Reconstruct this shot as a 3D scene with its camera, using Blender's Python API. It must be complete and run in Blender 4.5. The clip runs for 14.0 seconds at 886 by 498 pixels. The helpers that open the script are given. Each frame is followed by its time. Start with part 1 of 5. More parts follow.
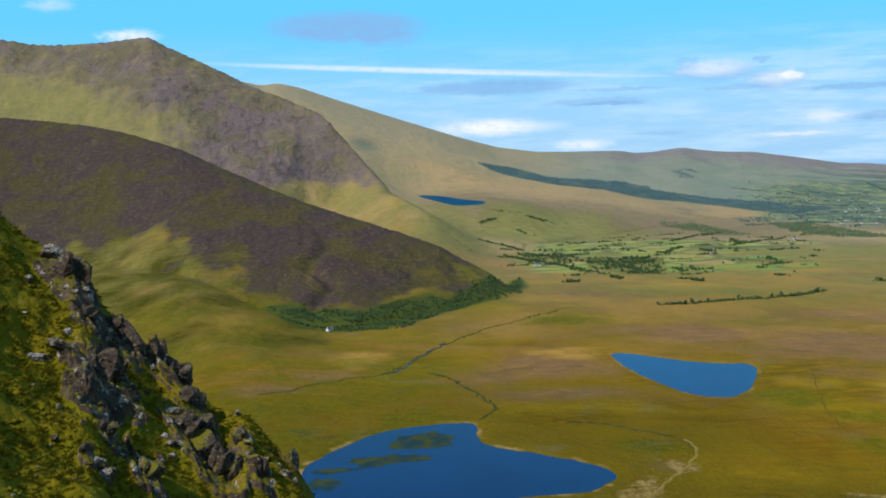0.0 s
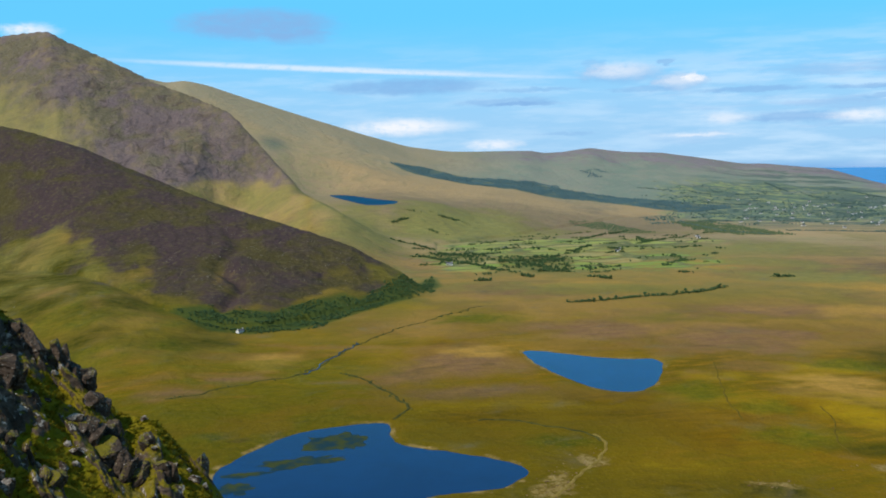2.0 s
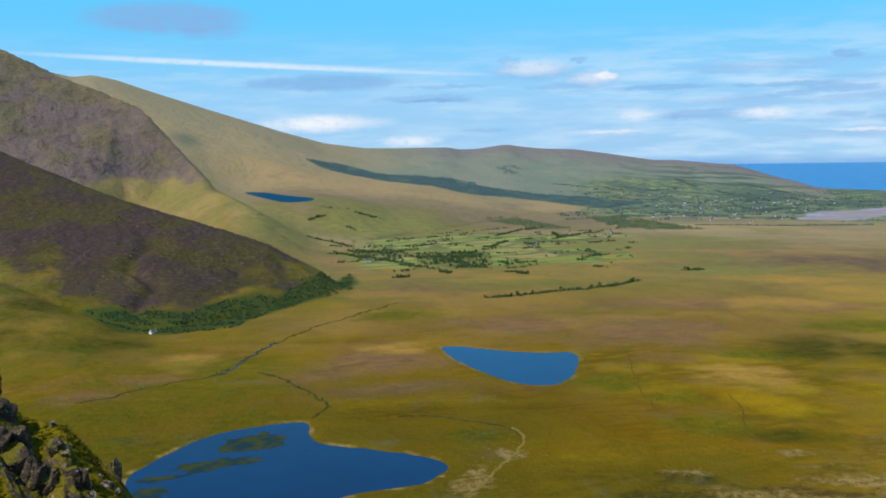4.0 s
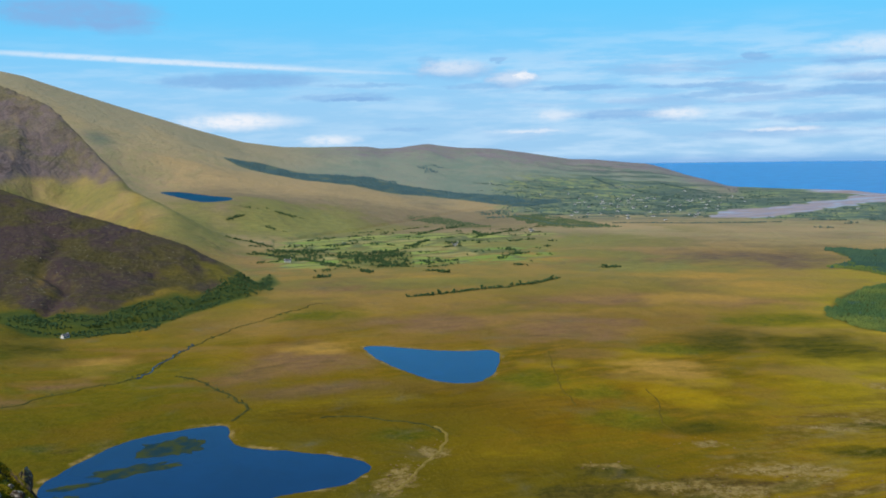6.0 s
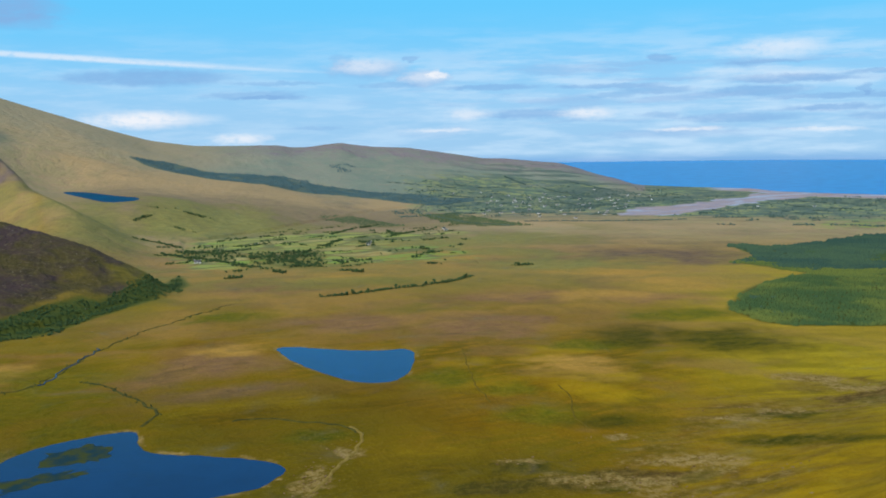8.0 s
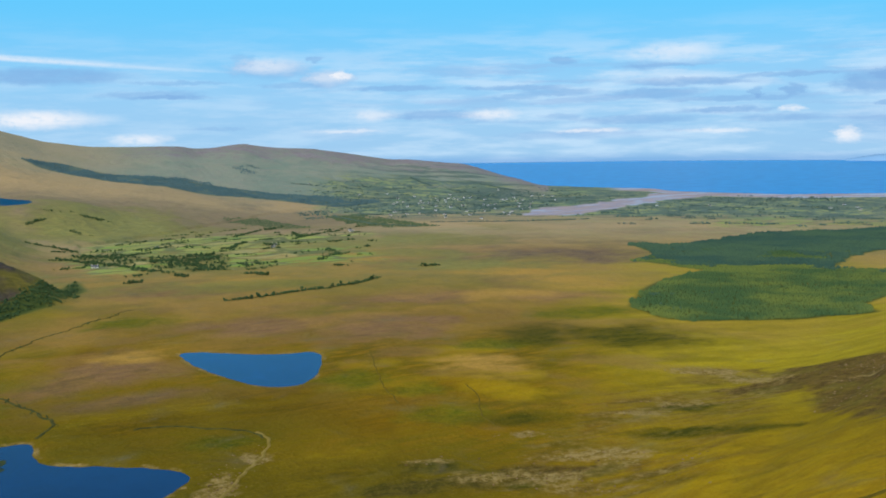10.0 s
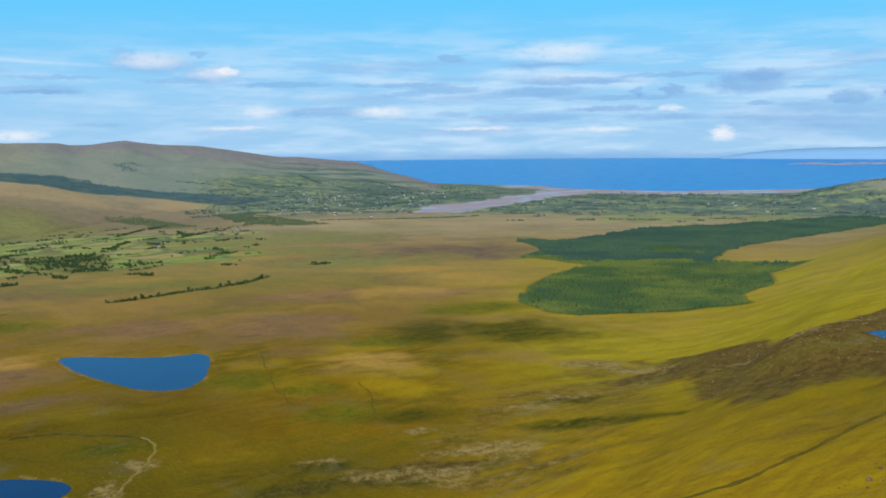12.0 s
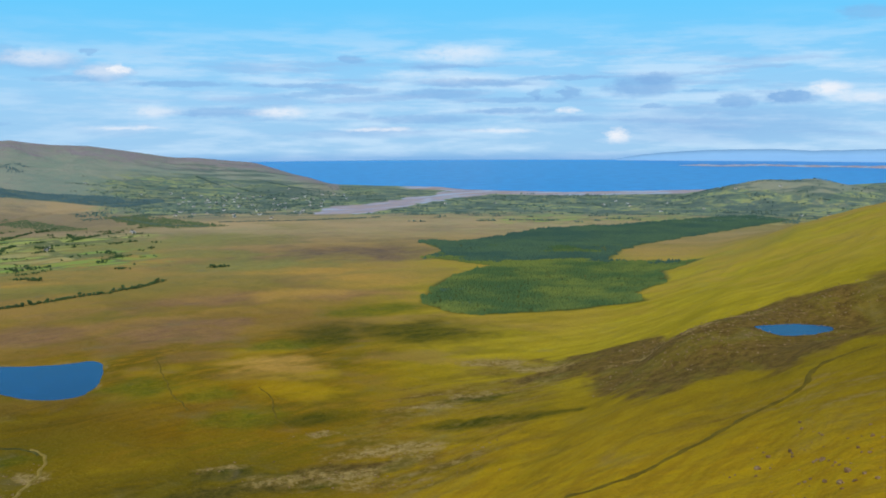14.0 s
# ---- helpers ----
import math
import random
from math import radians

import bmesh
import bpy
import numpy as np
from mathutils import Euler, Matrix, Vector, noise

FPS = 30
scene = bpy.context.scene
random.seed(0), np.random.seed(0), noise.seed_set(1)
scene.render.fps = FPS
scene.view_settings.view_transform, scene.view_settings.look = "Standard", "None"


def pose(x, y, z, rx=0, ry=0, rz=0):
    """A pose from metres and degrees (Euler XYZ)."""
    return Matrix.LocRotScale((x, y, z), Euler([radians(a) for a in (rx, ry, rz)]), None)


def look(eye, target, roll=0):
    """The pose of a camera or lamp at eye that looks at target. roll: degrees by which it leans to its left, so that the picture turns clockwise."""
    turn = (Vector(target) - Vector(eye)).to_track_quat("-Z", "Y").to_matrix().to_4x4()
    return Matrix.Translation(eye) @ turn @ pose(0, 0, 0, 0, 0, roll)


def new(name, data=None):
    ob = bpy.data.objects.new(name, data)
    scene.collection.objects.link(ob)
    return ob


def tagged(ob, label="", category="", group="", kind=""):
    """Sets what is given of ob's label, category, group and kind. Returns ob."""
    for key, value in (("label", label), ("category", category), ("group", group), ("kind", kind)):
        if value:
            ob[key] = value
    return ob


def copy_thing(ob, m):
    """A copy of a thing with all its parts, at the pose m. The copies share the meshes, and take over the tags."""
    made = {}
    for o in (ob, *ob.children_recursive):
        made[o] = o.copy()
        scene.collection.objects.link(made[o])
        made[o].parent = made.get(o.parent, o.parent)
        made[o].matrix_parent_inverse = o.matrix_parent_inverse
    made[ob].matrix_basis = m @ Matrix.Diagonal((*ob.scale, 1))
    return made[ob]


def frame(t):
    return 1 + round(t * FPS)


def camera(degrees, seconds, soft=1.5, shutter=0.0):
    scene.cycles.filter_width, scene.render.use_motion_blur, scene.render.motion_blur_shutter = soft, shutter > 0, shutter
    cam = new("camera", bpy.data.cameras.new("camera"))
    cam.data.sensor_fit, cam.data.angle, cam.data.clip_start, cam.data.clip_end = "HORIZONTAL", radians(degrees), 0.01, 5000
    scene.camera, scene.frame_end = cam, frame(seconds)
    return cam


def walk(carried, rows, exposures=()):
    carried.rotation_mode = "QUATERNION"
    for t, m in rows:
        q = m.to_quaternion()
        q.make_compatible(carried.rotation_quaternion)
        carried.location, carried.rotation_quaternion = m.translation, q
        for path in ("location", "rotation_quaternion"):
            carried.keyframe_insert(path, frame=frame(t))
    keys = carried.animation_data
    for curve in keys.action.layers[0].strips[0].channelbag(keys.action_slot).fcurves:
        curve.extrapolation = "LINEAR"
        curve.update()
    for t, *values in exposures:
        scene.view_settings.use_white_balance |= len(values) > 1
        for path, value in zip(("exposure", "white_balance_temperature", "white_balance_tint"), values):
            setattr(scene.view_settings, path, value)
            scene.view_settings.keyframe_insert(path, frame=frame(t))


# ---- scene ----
cam = camera(50.87, 14.0, soft=1.8)
EYE = 200.0  # the eye's height above the sea
ROWS = [  # seconds, compass angle to the right, pitch, lean to the right
    (0.0, -0.000, -6.623, 1.921),
    (0.5, 1.294, -6.640, 1.836),
    (1.0, 2.662, -6.676, 1.809),
    (1.5, 4.036, -6.725, 1.712),
    (2.0, 5.424, -6.816, 1.647),
    (2.5, 6.777, -6.919, 1.610),
    (3.0, 8.096, -7.031, 1.578),
    (5.5, 14.057, -7.268, 1.434),
    (6.0, 15.373, -7.336, 1.354),
    (6.5, 16.717, -7.419, 1.332),
    (7.0, 18.066, -7.475, 1.259),
    (9.5, 24.929, -7.523, 1.076),
    (10.0, 26.501, -7.550, 1.011),
    (10.5, 28.145, -7.582, 0.885),
    (11.0, 29.820, -7.654, 0.844),
    (11.5, 31.540, -7.728, 0.752),
    (12.0, 33.261, -7.796, 0.688),
    (12.5, 34.911, -7.836, 0.533),
    (13.0, 36.451, -7.835, 0.439),
    (13.5, 37.932, -7.807, 0.351),
    (14.0, 39.363, -7.776, 0.331),
]
walk(cam, [(t, pose(0, 0, EYE, 90 + pitch, 0, -yaw) @ pose(0, 0, 0, 0, 0, -lean)) for t, yaw, pitch, lean in ROWS], ((0.0, 0.13), (1.5, 0.08), (3.0, 0.05), (5.5, 0.0), (14.0, 0.0)))

# ---- light: one afternoon sun, clear sky with thin high cloud ----
SUN_AZ, SUN_EL = -126.0, 51.0
sun = new("sun", bpy.data.lights.new("sun", "SUN"))
sun.data.energy, sun.data.angle, sun.data.color = 3.6, radians(0.53), (1.0, 0.93, 0.82)
sun.matrix_world = look(
    (4000 * math.sin(radians(SUN_AZ)) * math.cos(radians(SUN_EL)), 4000 * math.cos(radians(SUN_AZ)) * math.cos(radians(SUN_EL)), 4000 * math.sin(radians(SUN_EL))),
    (0, 0, 0))
scene.view_settings.exposure = 0.0


class Nodes:
    """Short names for building a node tree."""

    def __init__(self, tree):
        self.tree = tree
        tree.nodes.clear()

    def add(self, kind, values=(), operation="", feature="", attribute=""):
        node = self.tree.nodes.new(kind)
        if operation:
            node.operation = operation
        if feature:
            node.feature = feature
        if attribute:
            node.attribute_name = attribute
        for slot, value in dict(values).items():
            if isinstance(value, bpy.types.NodeSocket):
                self.tree.links.new(value, node.inputs[slot])
            else:
                node.inputs[slot].default_value = value
        return node

    def math(self, op, a, b=0.0, c=0.0):
        return self.add("ShaderNodeMath", {0: a, 1: b, 2: c}, operation=op).outputs[0]

    def vec(self, op, a, b=(0, 0, 0)):
        node = self.add("ShaderNodeVectorMath", {0: a, 1: b}, operation=op)
        return node.outputs["Value"] if op in ("LENGTH", "DISTANCE", "DOT_PRODUCT") else node.outputs["Vector"]

    def span(self, value, a, b, c=0.0, d=1.0, kind="SMOOTHSTEP"):
        node = self.add("ShaderNodeMapRange", {0: value, 1: a, 2: b, 3: c, 4: d})
        node.interpolation_type = kind
        return node.outputs[0]

    def noise(self, at, scale, detail=4.0, rough=0.55, twist=0.0):
        return self.add("ShaderNodeTexNoise", {"Vector": at, "Scale": scale, "Detail": detail, "Roughness": rough, "Distortion": twist})

    def mix(self, factor, a, b, blend="MIX"):
        node = self.add("ShaderNodeMix", {0: factor, 6: a, 7: b})
        node.data_type, node.blend_type = "RGBA", blend
        return node.outputs[2]

    def join(self, x, y, z=0.0):
        return self.add("ShaderNodeCombineXYZ", {0: x, 1: y, 2: z}).outputs[0]


world = bpy.data.worlds.new("sky")
scene.world = world
world.use_nodes = True
N = Nodes(world.node_tree)
where = N.add("ShaderNodeTexCoord").outputs["Generated"]
sx, sy, sz = N.add("ShaderNodeSeparateXYZ", {0: where}).outputs
az = N.math("MULTIPLY", N.math("ARCTAN2", sx, sy), 180 / math.pi)
el = N.math("MULTIPLY", N.math("ARCSINE", sz), 180 / math.pi)
place = N.join(az, el)
air = N.add("ShaderNodeTexSky")
air.sky_type, air.sun_disc, air.sun_elevation, air.sun_rotation = "NISHITA", False, radians(SUN_EL), radians(SUN_AZ)
air.altitude, air.air_density, air.dust_density, air.ozone_density = 200.0, 1.0, 0.6, 2.0
sky = air.outputs[0]
wisp = N.noise(N.vec("MULTIPLY", place, (0.16, 1.1, 1)), 1.0, 5.0, 0.6)
fluff = N.noise(N.vec("MULTIPLY", place, (0.9, 2.2, 1)), 1.0, 5.0, 0.62)
shift = N.vec("MULTIPLY", N.vec("SUBTRACT", fluff.outputs["Color"], (0.5, 0.5, 0.5)), (2.2, 0.45, 0))
curl = N.noise(N.vec("MULTIPLY", place, (2.2, 4.0, 1)), 1.0, 3.0, 0.55)
bent = N.vec("ADD", place, N.vec("ADD", shift, N.vec("MULTIPLY", N.vec("SUBTRACT", curl.outputs["Color"], (0.5, 0.5, 0.5)), (0.8, 0.10, 0))))
# clouds: angle, height, half width, half height, amount
WHITE = [
    (29.6, 0.62, 1.84, 0.43, 0.75), (22.4, 0.68, 1.45, 0.39, 0.6), (20.9, -0.23, 2.71, 0.12, 0.6), (34.4, -0.46, 1.16, 0.15, 0.6),
    (20.6, 3.11, 0.62, 0.31, 0.8), (40.5, 4.06, 3.19, 0.7, 0.6), (47.0, 0.64, 0.73, 0.21, 0.8), (49.9, -0.83, 0.77, 0.52, 0.95),
    (36.1, -0.44, 1.45, 0.15, 0.7), (43.0, -0.54, 2.51, 0.14, 0.6), (39.4, 2.69, 4.64, 0.43, 0.3), (3.2, 0.7, 3.83, 0.59, 1.0),
    (8.8, -0.54, 1.91, 0.35, 0.8), (-17.8, 6.54, 1.67, 0.42, 0.85), (-21.9, 8.21, 1.39, 0.42, 0.35), (61.7, 1.76, 1.32, 0.45, 0.95),
    (63.5, 1.23, 2.09, 0.35, 0.6), (16.3, 3.68, 2.42, 0.58, 0.62), (19.8, 2.96, 1.45, 0.54, 0.55),
]
TRAIL = [(-2.5, 4.21, 12.2, 0.2, 0.62), (6.5, 4.09, 9.0, 0.13, 0.3)]  # heights at angle nought, on the slant
GREY = [
    (16.3, 3.47, 2.51, 0.58, 0.55), (19.8, 2.87, 1.55, 0.54, 0.6), (19.0, 4.02, 0.43, 0.19, 0.6), (33.9, 3.71, 1.01, 0.25, 0.7),
    (14.7, 3.97, 0.77, 0.39, 0.35), (47.1, 1.74, 0.73, 0.39, 0.8), (45.0, 1.59, 0.27, 0.35, 0.6), (51.3, 1.98, 2.28, 0.62, 0.85),
    (52.1, 2.49, 0.97, 0.35, 0.6), (56.8, 1.13, 1.16, 0.43, 0.75), (59.6, 1.38, 0.97, 0.39, 0.7), (56.0, -0.18, 7.35, 1.16, 0.45),
    (51.9, 0.88, 0.77, 0.15, 0.6), (-5.3, 6.94, 4.7, 0.94, 0.95), (3.6, 3.1, 5.05, 0.49, 0.8), (-2.8, 6.15, 2.09, 0.49, 0.5),
    (59.7, 1.29, 1.74, 0.42, 0.6), (63.4, 5.86, 1.57, 0.42, 0.5),
]
STREAKS = [
    (23.9, 2.27, 3.09, 0.19, 0.7), (31.0, 2.19, 3.48, 0.17, 0.7), (33.6, 1.89, 2.51, 0.23, 0.65), (31.0, 1.64, 1.55, 0.15, 0.5),
    (26.1, 0.65, 2.9, 0.33, 0.65), (33.8, 0.4, 1.35, 0.19, 0.5), (10.9, 2.71, 2.9, 0.14, 0.5), (10.8, 1.89, 2.32, 0.15, 0.6),
    (13.0, 0.03, 1.93, 0.12, 0.4), (17.7, 2.5, 1.93, 0.17, 0.5), (39.6, 3.3, 2.42, 0.14, 0.65), (41.1, 2.33, 3.48, 0.27, 0.85),
    (46.6, 2.55, 3.29, 0.14, 0.65), (39.4, 1.68, 3.09, 0.31, 0.7), (44.1, 1.29, 4.06, 0.19, 0.65), (43.5, 0.66, 2.71, 0.19, 0.75),
    (38.4, 0.15, 3.67, 0.27, 0.6), (46.3, 0.15, 2.22, 0.27, 0.55), (54.8, 1.69, 1.06, 0.1, 0.5), (9.4, 2.04, 2.96, 0.28, 0.6),
]


def cloud_sum(rows, edge, at):
    total = 0.0
    for a, e, w, h, amount in rows:
        far = N.vec("LENGTH", N.vec("MULTIPLY", N.vec("SUBTRACT", at, (a, e, 0)), (1 / w, 1 / h, 0)))
        total = N.math("ADD", total, N.span(far, 1.25, edge, 0.0, amount))
    return N.math("MINIMUM", total, 1.0)


east = N.span(az, 8.0, 34.0)
veil = N.math("MULTIPLY", N.span(wisp.outputs[0], 0.40, 0.66), N.math("MULTIPLY", N.span(el, 7.0, 2.5), N.math("MULTIPLY_ADD", east, 0.36, 0.34)))
bars = N.noise(N.vec("MULTIPLY", N.vec("ADD", bent, (31.0, 5.0, 0.0)), (0.11, 1.5, 1)), 1.0, 4.0, 0.55).outputs[0]
bars = N.math("MULTIPLY", N.span(bars, 0.50, 0.66), N.math("MULTIPLY", N.math("MULTIPLY", N.span(el, 4.6, 3.0), N.span(el, -1.6, -0.4)), N.math("MULTIPLY", east, 0.5)))
white = N.math("MULTIPLY", N.math("MAXIMUM", cloud_sum(WHITE, 0.15, bent), cloud_sum(TRAIL, 0.2, N.join(az, N.math("MULTIPLY_ADD", az, 0.054, el)))), N.span(N.math("MULTIPLY_ADD", curl.outputs[0], 0.5, N.math("MULTIPLY", fluff.outputs[0], 0.5)), 0.26, 0.54, 0.45, 1.0))
grey = N.math("MULTIPLY", N.math("MULTIPLY", cloud_sum(GREY + STREAKS, 0.55, bent), 1.1), N.span(fluff.outputs[0], 0.2, 0.6, 0.65, 1.0))
blue = N.mix(N.span(el, -2.5, 1.5, kind="LINEAR"), (3.6, 6.3, 9.2, 1), (3.0, 6.2, 9.5, 1))
blue = N.mix(N.span(el, 1.0, 7.5), blue, (1.15, 6.0, 10.2, 1))
tone = N.mix(N.span(el, 25.0, 9.0, 0.25, 0.92), sky, blue)
tone = N.mix(veil, tone, (6.0, 8.0, 9.9, 1))
tone = N.mix(bars, tone, (3.0, 4.9, 8.0, 1))
tone = N.mix(N.math("MULTIPLY", grey, 0.85), tone, (2.3, 4.5, 7.8, 1))
haze = N.span(el, -1.65, -2.3)
tone = N.mix(N.math("MULTIPLY", haze, 0.55), tone, (1.0, 3.3, 7.2, 1))
tone = N.mix(white, tone, (8.6, 9.0, 9.7, 1))
back = N.add("ShaderNodeBackground", {0: tone, 1: 0.10})
N.tree.links.new(back.outputs[0], N.add("ShaderNodeOutputWorld").inputs[0])

# ---- materials ----


def material(name):
    m = bpy.data.materials.new(name)
    m.use_nodes = True
    return m, Nodes(m.node_tree)


def finish(n, colour, rough=0.9, bump=None, strength=0.5, size=0.1, spec=0.25, metal=0.0):
    s = n.add("ShaderNodeBsdfPrincipled", {"Base Color": colour, "Roughness": rough, "Specular IOR Level": spec, "Metallic": metal})
    if bump is not None:
        n.tree.links.new(n.add("ShaderNodeBump", {"Height": bump, "Strength": strength, "Distance": size}).outputs[0], s.inputs["Normal"])
    n.tree.links.new(s.outputs[0], n.add("ShaderNodeOutputMaterial").inputs[0])


def land_material():
    m, n = material("moorland")
    at = n.add("ShaderNodeTexCoord").outputs["Object"]
    one = n.add("ShaderNodeAttribute", attribute="cover_one")
    two = n.add("ShaderNodeAttribute", attribute="cover_two")
    heather, crag, pasture = n.add("ShaderNodeSeparateXYZ", {0: one.outputs["Color"]}).outputs
    scree, sand, lush = n.add("ShaderNodeSeparateXYZ", {0: two.outputs["Color"]}).outputs
    three = n.add("ShaderNodeAttribute", attribute="cover_three")
    gold, dim, peat = n.add("ShaderNodeSeparateXYZ", {0: three.outputs["Color"]}).outputs
    upland = three.outputs["Alpha"]
    brown, pale = one.outputs["Alpha"], two.outputs["Alpha"]
    broad = n.noise(at, 0.006, 5.0, 0.6, 0.4).outputs[0]
    mid = n.noise(at, 0.035, 5.0, 0.6, 0.3).outputs[0]
    fine = n.noise(at, 0.22, 5.0, 0.65).outputs[0]
    tuft = n.noise(at, 0.9, 4.0, 0.6).outputs[0]

    def speck(mask, width=0.35, by=None):
        v = n.math("ADD", mask, n.math("MULTIPLY", n.math("SUBTRACT", by or mid, 0.5), 1.5))
        return n.span(v, 0.5 - width / 2, 0.5 + width / 2)

    def soft(mask, by):
        return n.math("MINIMUM", n.math("MULTIPLY", mask, n.span(by, 0.25, 0.75, 0.62, 1.25, "LINEAR")), 1.0)

    streak = n.noise(n.vec("MULTIPLY", at, (0.05, 0.16, 0.1)), 1.0, 5.0, 0.65, 0.6).outputs[0]
    px, py, pz = n.add("ShaderNodeSeparateXYZ", {0: at}).outputs
    turn = n.math("ARCTAN2", px, py)
    out = n.vec("LENGTH", n.join(px, py))
    reach = n.math("LOGARITHM", out, math.e)
    climb = n.math("MULTIPLY_ADD", turn, -0.38, reach)
    comb = n.noise(n.join(n.math("MULTIPLY", turn, 11.0), n.math("MULTIPLY", climb, 26.0)), 1.0, 6.0, 0.66, 0.25).outputs[0]
    rake = n.noise(n.join(n.math("MULTIPLY", turn, 4.5), n.math("MULTIPLY", climb, 30.0)), 1.0, 6.0, 0.68, 0.35).outputs[0]
    grass = n.mix(n.span(broad, 0.36, 0.64), (0.192, 0.118, 0.004, 1), (0.118, 0.082, 0.004, 1))
    grass = n.mix(n.span(streak, 0.40, 0.68), grass, (0.238, 0.130, 0.007, 1))
    grass = n.mix(n.math("MULTIPLY", n.span(mid, 0.45, 0.65), 0.45), grass, (0.165, 0.120, 0.006, 1))
    grass = n.mix(n.math("MULTIPLY", n.span(fine, 0.48, 0.75), 0.3), grass, (0.080, 0.060, 0.007, 1))
    # Distance ramp to paler, greyer grass: haze put into the colour.
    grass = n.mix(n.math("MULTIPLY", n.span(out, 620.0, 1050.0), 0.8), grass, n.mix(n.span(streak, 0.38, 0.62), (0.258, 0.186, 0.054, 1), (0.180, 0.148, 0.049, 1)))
    east = n.span(px, 200.0, 430.0)
    warm = n.mix(n.span(streak, 0.35, 0.65), (0.365, 0.235, 0.006, 1), (0.255, 0.150, 0.005, 1))
    warm = n.mix(east, warm, n.mix(n.span(n.math("MULTIPLY_ADD", rake, 0.6, n.math("MULTIPLY", comb, 0.4)), 0.32, 0.68), n.mix(n.span(out, 330.0, 620.0), (0.158, 0.120, 0.004, 1), (0.365, 0.285, 0.014, 1)), n.mix(n.span(out, 330.0, 620.0), (0.072, 0.054, 0.003, 1), (0.235, 0.182, 0.008, 1))))
    four = n.add("ShaderNodeAttribute", attribute="cover_four")
    rust = four.outputs["Alpha"]
    wood_shade = n.add("ShaderNodeSeparateXYZ", {0: four.outputs["Color"]}).outputs[1]
    sedge = n.mix(n.span(streak, 0.36, 0.64), (0.185, 0.092, 0.003, 1), (0.125, 0.070, 0.003, 1))
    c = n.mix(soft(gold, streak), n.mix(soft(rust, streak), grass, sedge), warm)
    # Blue is raised in these hill colours to stand for distance haze.
    hill = n.mix(n.span(streak, 0.38, 0.62), (0.325, 0.285, 0.155, 1), (0.375, 0.275, 0.185, 1))
    hill = n.mix(n.math("MULTIPLY", n.span(mid, 0.42, 0.66), 0.7), hill, (0.270, 0.270, 0.125, 1))
    hazed_hill = n.mix(n.span(broad, 0.40, 0.60), (0.222, 0.248, 0.195, 1), (0.168, 0.222, 0.178, 1))
    hazed_hill = n.mix(n.math("MULTIPLY", n.span(mid, 0.45, 0.66), 0.45), hazed_hill, (0.265, 0.245, 0.205, 1))
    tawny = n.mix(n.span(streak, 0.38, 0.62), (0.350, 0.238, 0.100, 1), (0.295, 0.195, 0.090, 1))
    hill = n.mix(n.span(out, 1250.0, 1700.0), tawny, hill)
    # The farthest slopes turn to the haze-tinted colour.
    hill = n.mix(n.span(n.math("MULTIPLY_ADD", px, 0.35, n.math("MULTIPLY_ADD", broad, 700.0, out)), 2750.0, 3050.0), hill, hazed_hill)
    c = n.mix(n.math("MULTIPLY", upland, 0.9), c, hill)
    dry = n.mix(n.span(streak, 0.35, 0.65), (0.250, 0.138, 0.062, 1), (0.172, 0.095, 0.048, 1))
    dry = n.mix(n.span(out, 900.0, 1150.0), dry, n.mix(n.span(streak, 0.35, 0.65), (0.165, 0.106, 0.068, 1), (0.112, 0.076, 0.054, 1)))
    dry = n.mix(n.math("MULTIPLY", n.span(fine, 0.45, 0.7), 0.4), dry, (0.140, 0.092, 0.024, 1))
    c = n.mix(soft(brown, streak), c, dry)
    # Far tan holds more blue than near tan, painted for haze.
    c = n.mix(soft(pale, streak), c, n.mix(n.span(out, 1100.0, 1700.0), n.mix(n.span(fine, 0.35, 0.65), (0.405, 0.232, 0.050, 1), (0.335, 0.195, 0.038, 1)), n.mix(n.span(streak, 0.38, 0.62), (0.385, 0.265, 0.140, 1), (0.340, 0.245, 0.118, 1))))
    c = n.mix(soft(lush, mid), c, n.mix(n.span(fine, 0.35, 0.65), (0.074, 0.088, 0.005, 1), (0.135, 0.122, 0.007, 1)))
    green = n.mix(n.span(streak, 0.38, 0.62), (0.270, 0.242, 0.075, 1), (0.190, 0.190, 0.066, 1))
    c = n.mix(n.math("MULTIPLY", soft(lush, mid), n.span(out, 800.0, 1100.0)), c, green)
    # Cloud shadow put into the ground colour, bluer far off for haze.
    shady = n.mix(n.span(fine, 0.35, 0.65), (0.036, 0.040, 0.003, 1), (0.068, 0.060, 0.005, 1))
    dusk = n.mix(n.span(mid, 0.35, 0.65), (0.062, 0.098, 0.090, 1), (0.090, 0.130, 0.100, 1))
    plots = n.add("ShaderNodeTexVoronoi", {"Vector": n.vec("MULTIPLY", at, (0.011, 0.022, 0.0)), "Scale": 1.0, "Randomness": 0.85}, feature="F1")
    rims = n.add("ShaderNodeTexVoronoi", {"Vector": n.vec("MULTIPLY", at, (0.011, 0.022, 0.0)), "Scale": 1.0, "Randomness": 0.85}, feature="DISTANCE_TO_EDGE")
    field = n.add("ShaderNodeSeparateXYZ", {0: plots.outputs["Color"]}).outputs[0]
    meadow = n.mix(n.span(field, 0.1, 0.5, kind="LINEAR"), (0.165, 0.320, 0.045, 1), (0.340, 0.345, 0.090, 1))
    meadow = n.mix(n.span(field, 0.50, 0.54), meadow, (0.215, 0.245, 0.060, 1))
    meadow = n.mix(n.span(field, 0.74, 0.76), meadow, (0.36, 0.31, 0.12, 1))
    meadow = n.mix(n.span(field, 0.90, 0.92), meadow, (0.090, 0.110, 0.045, 1))
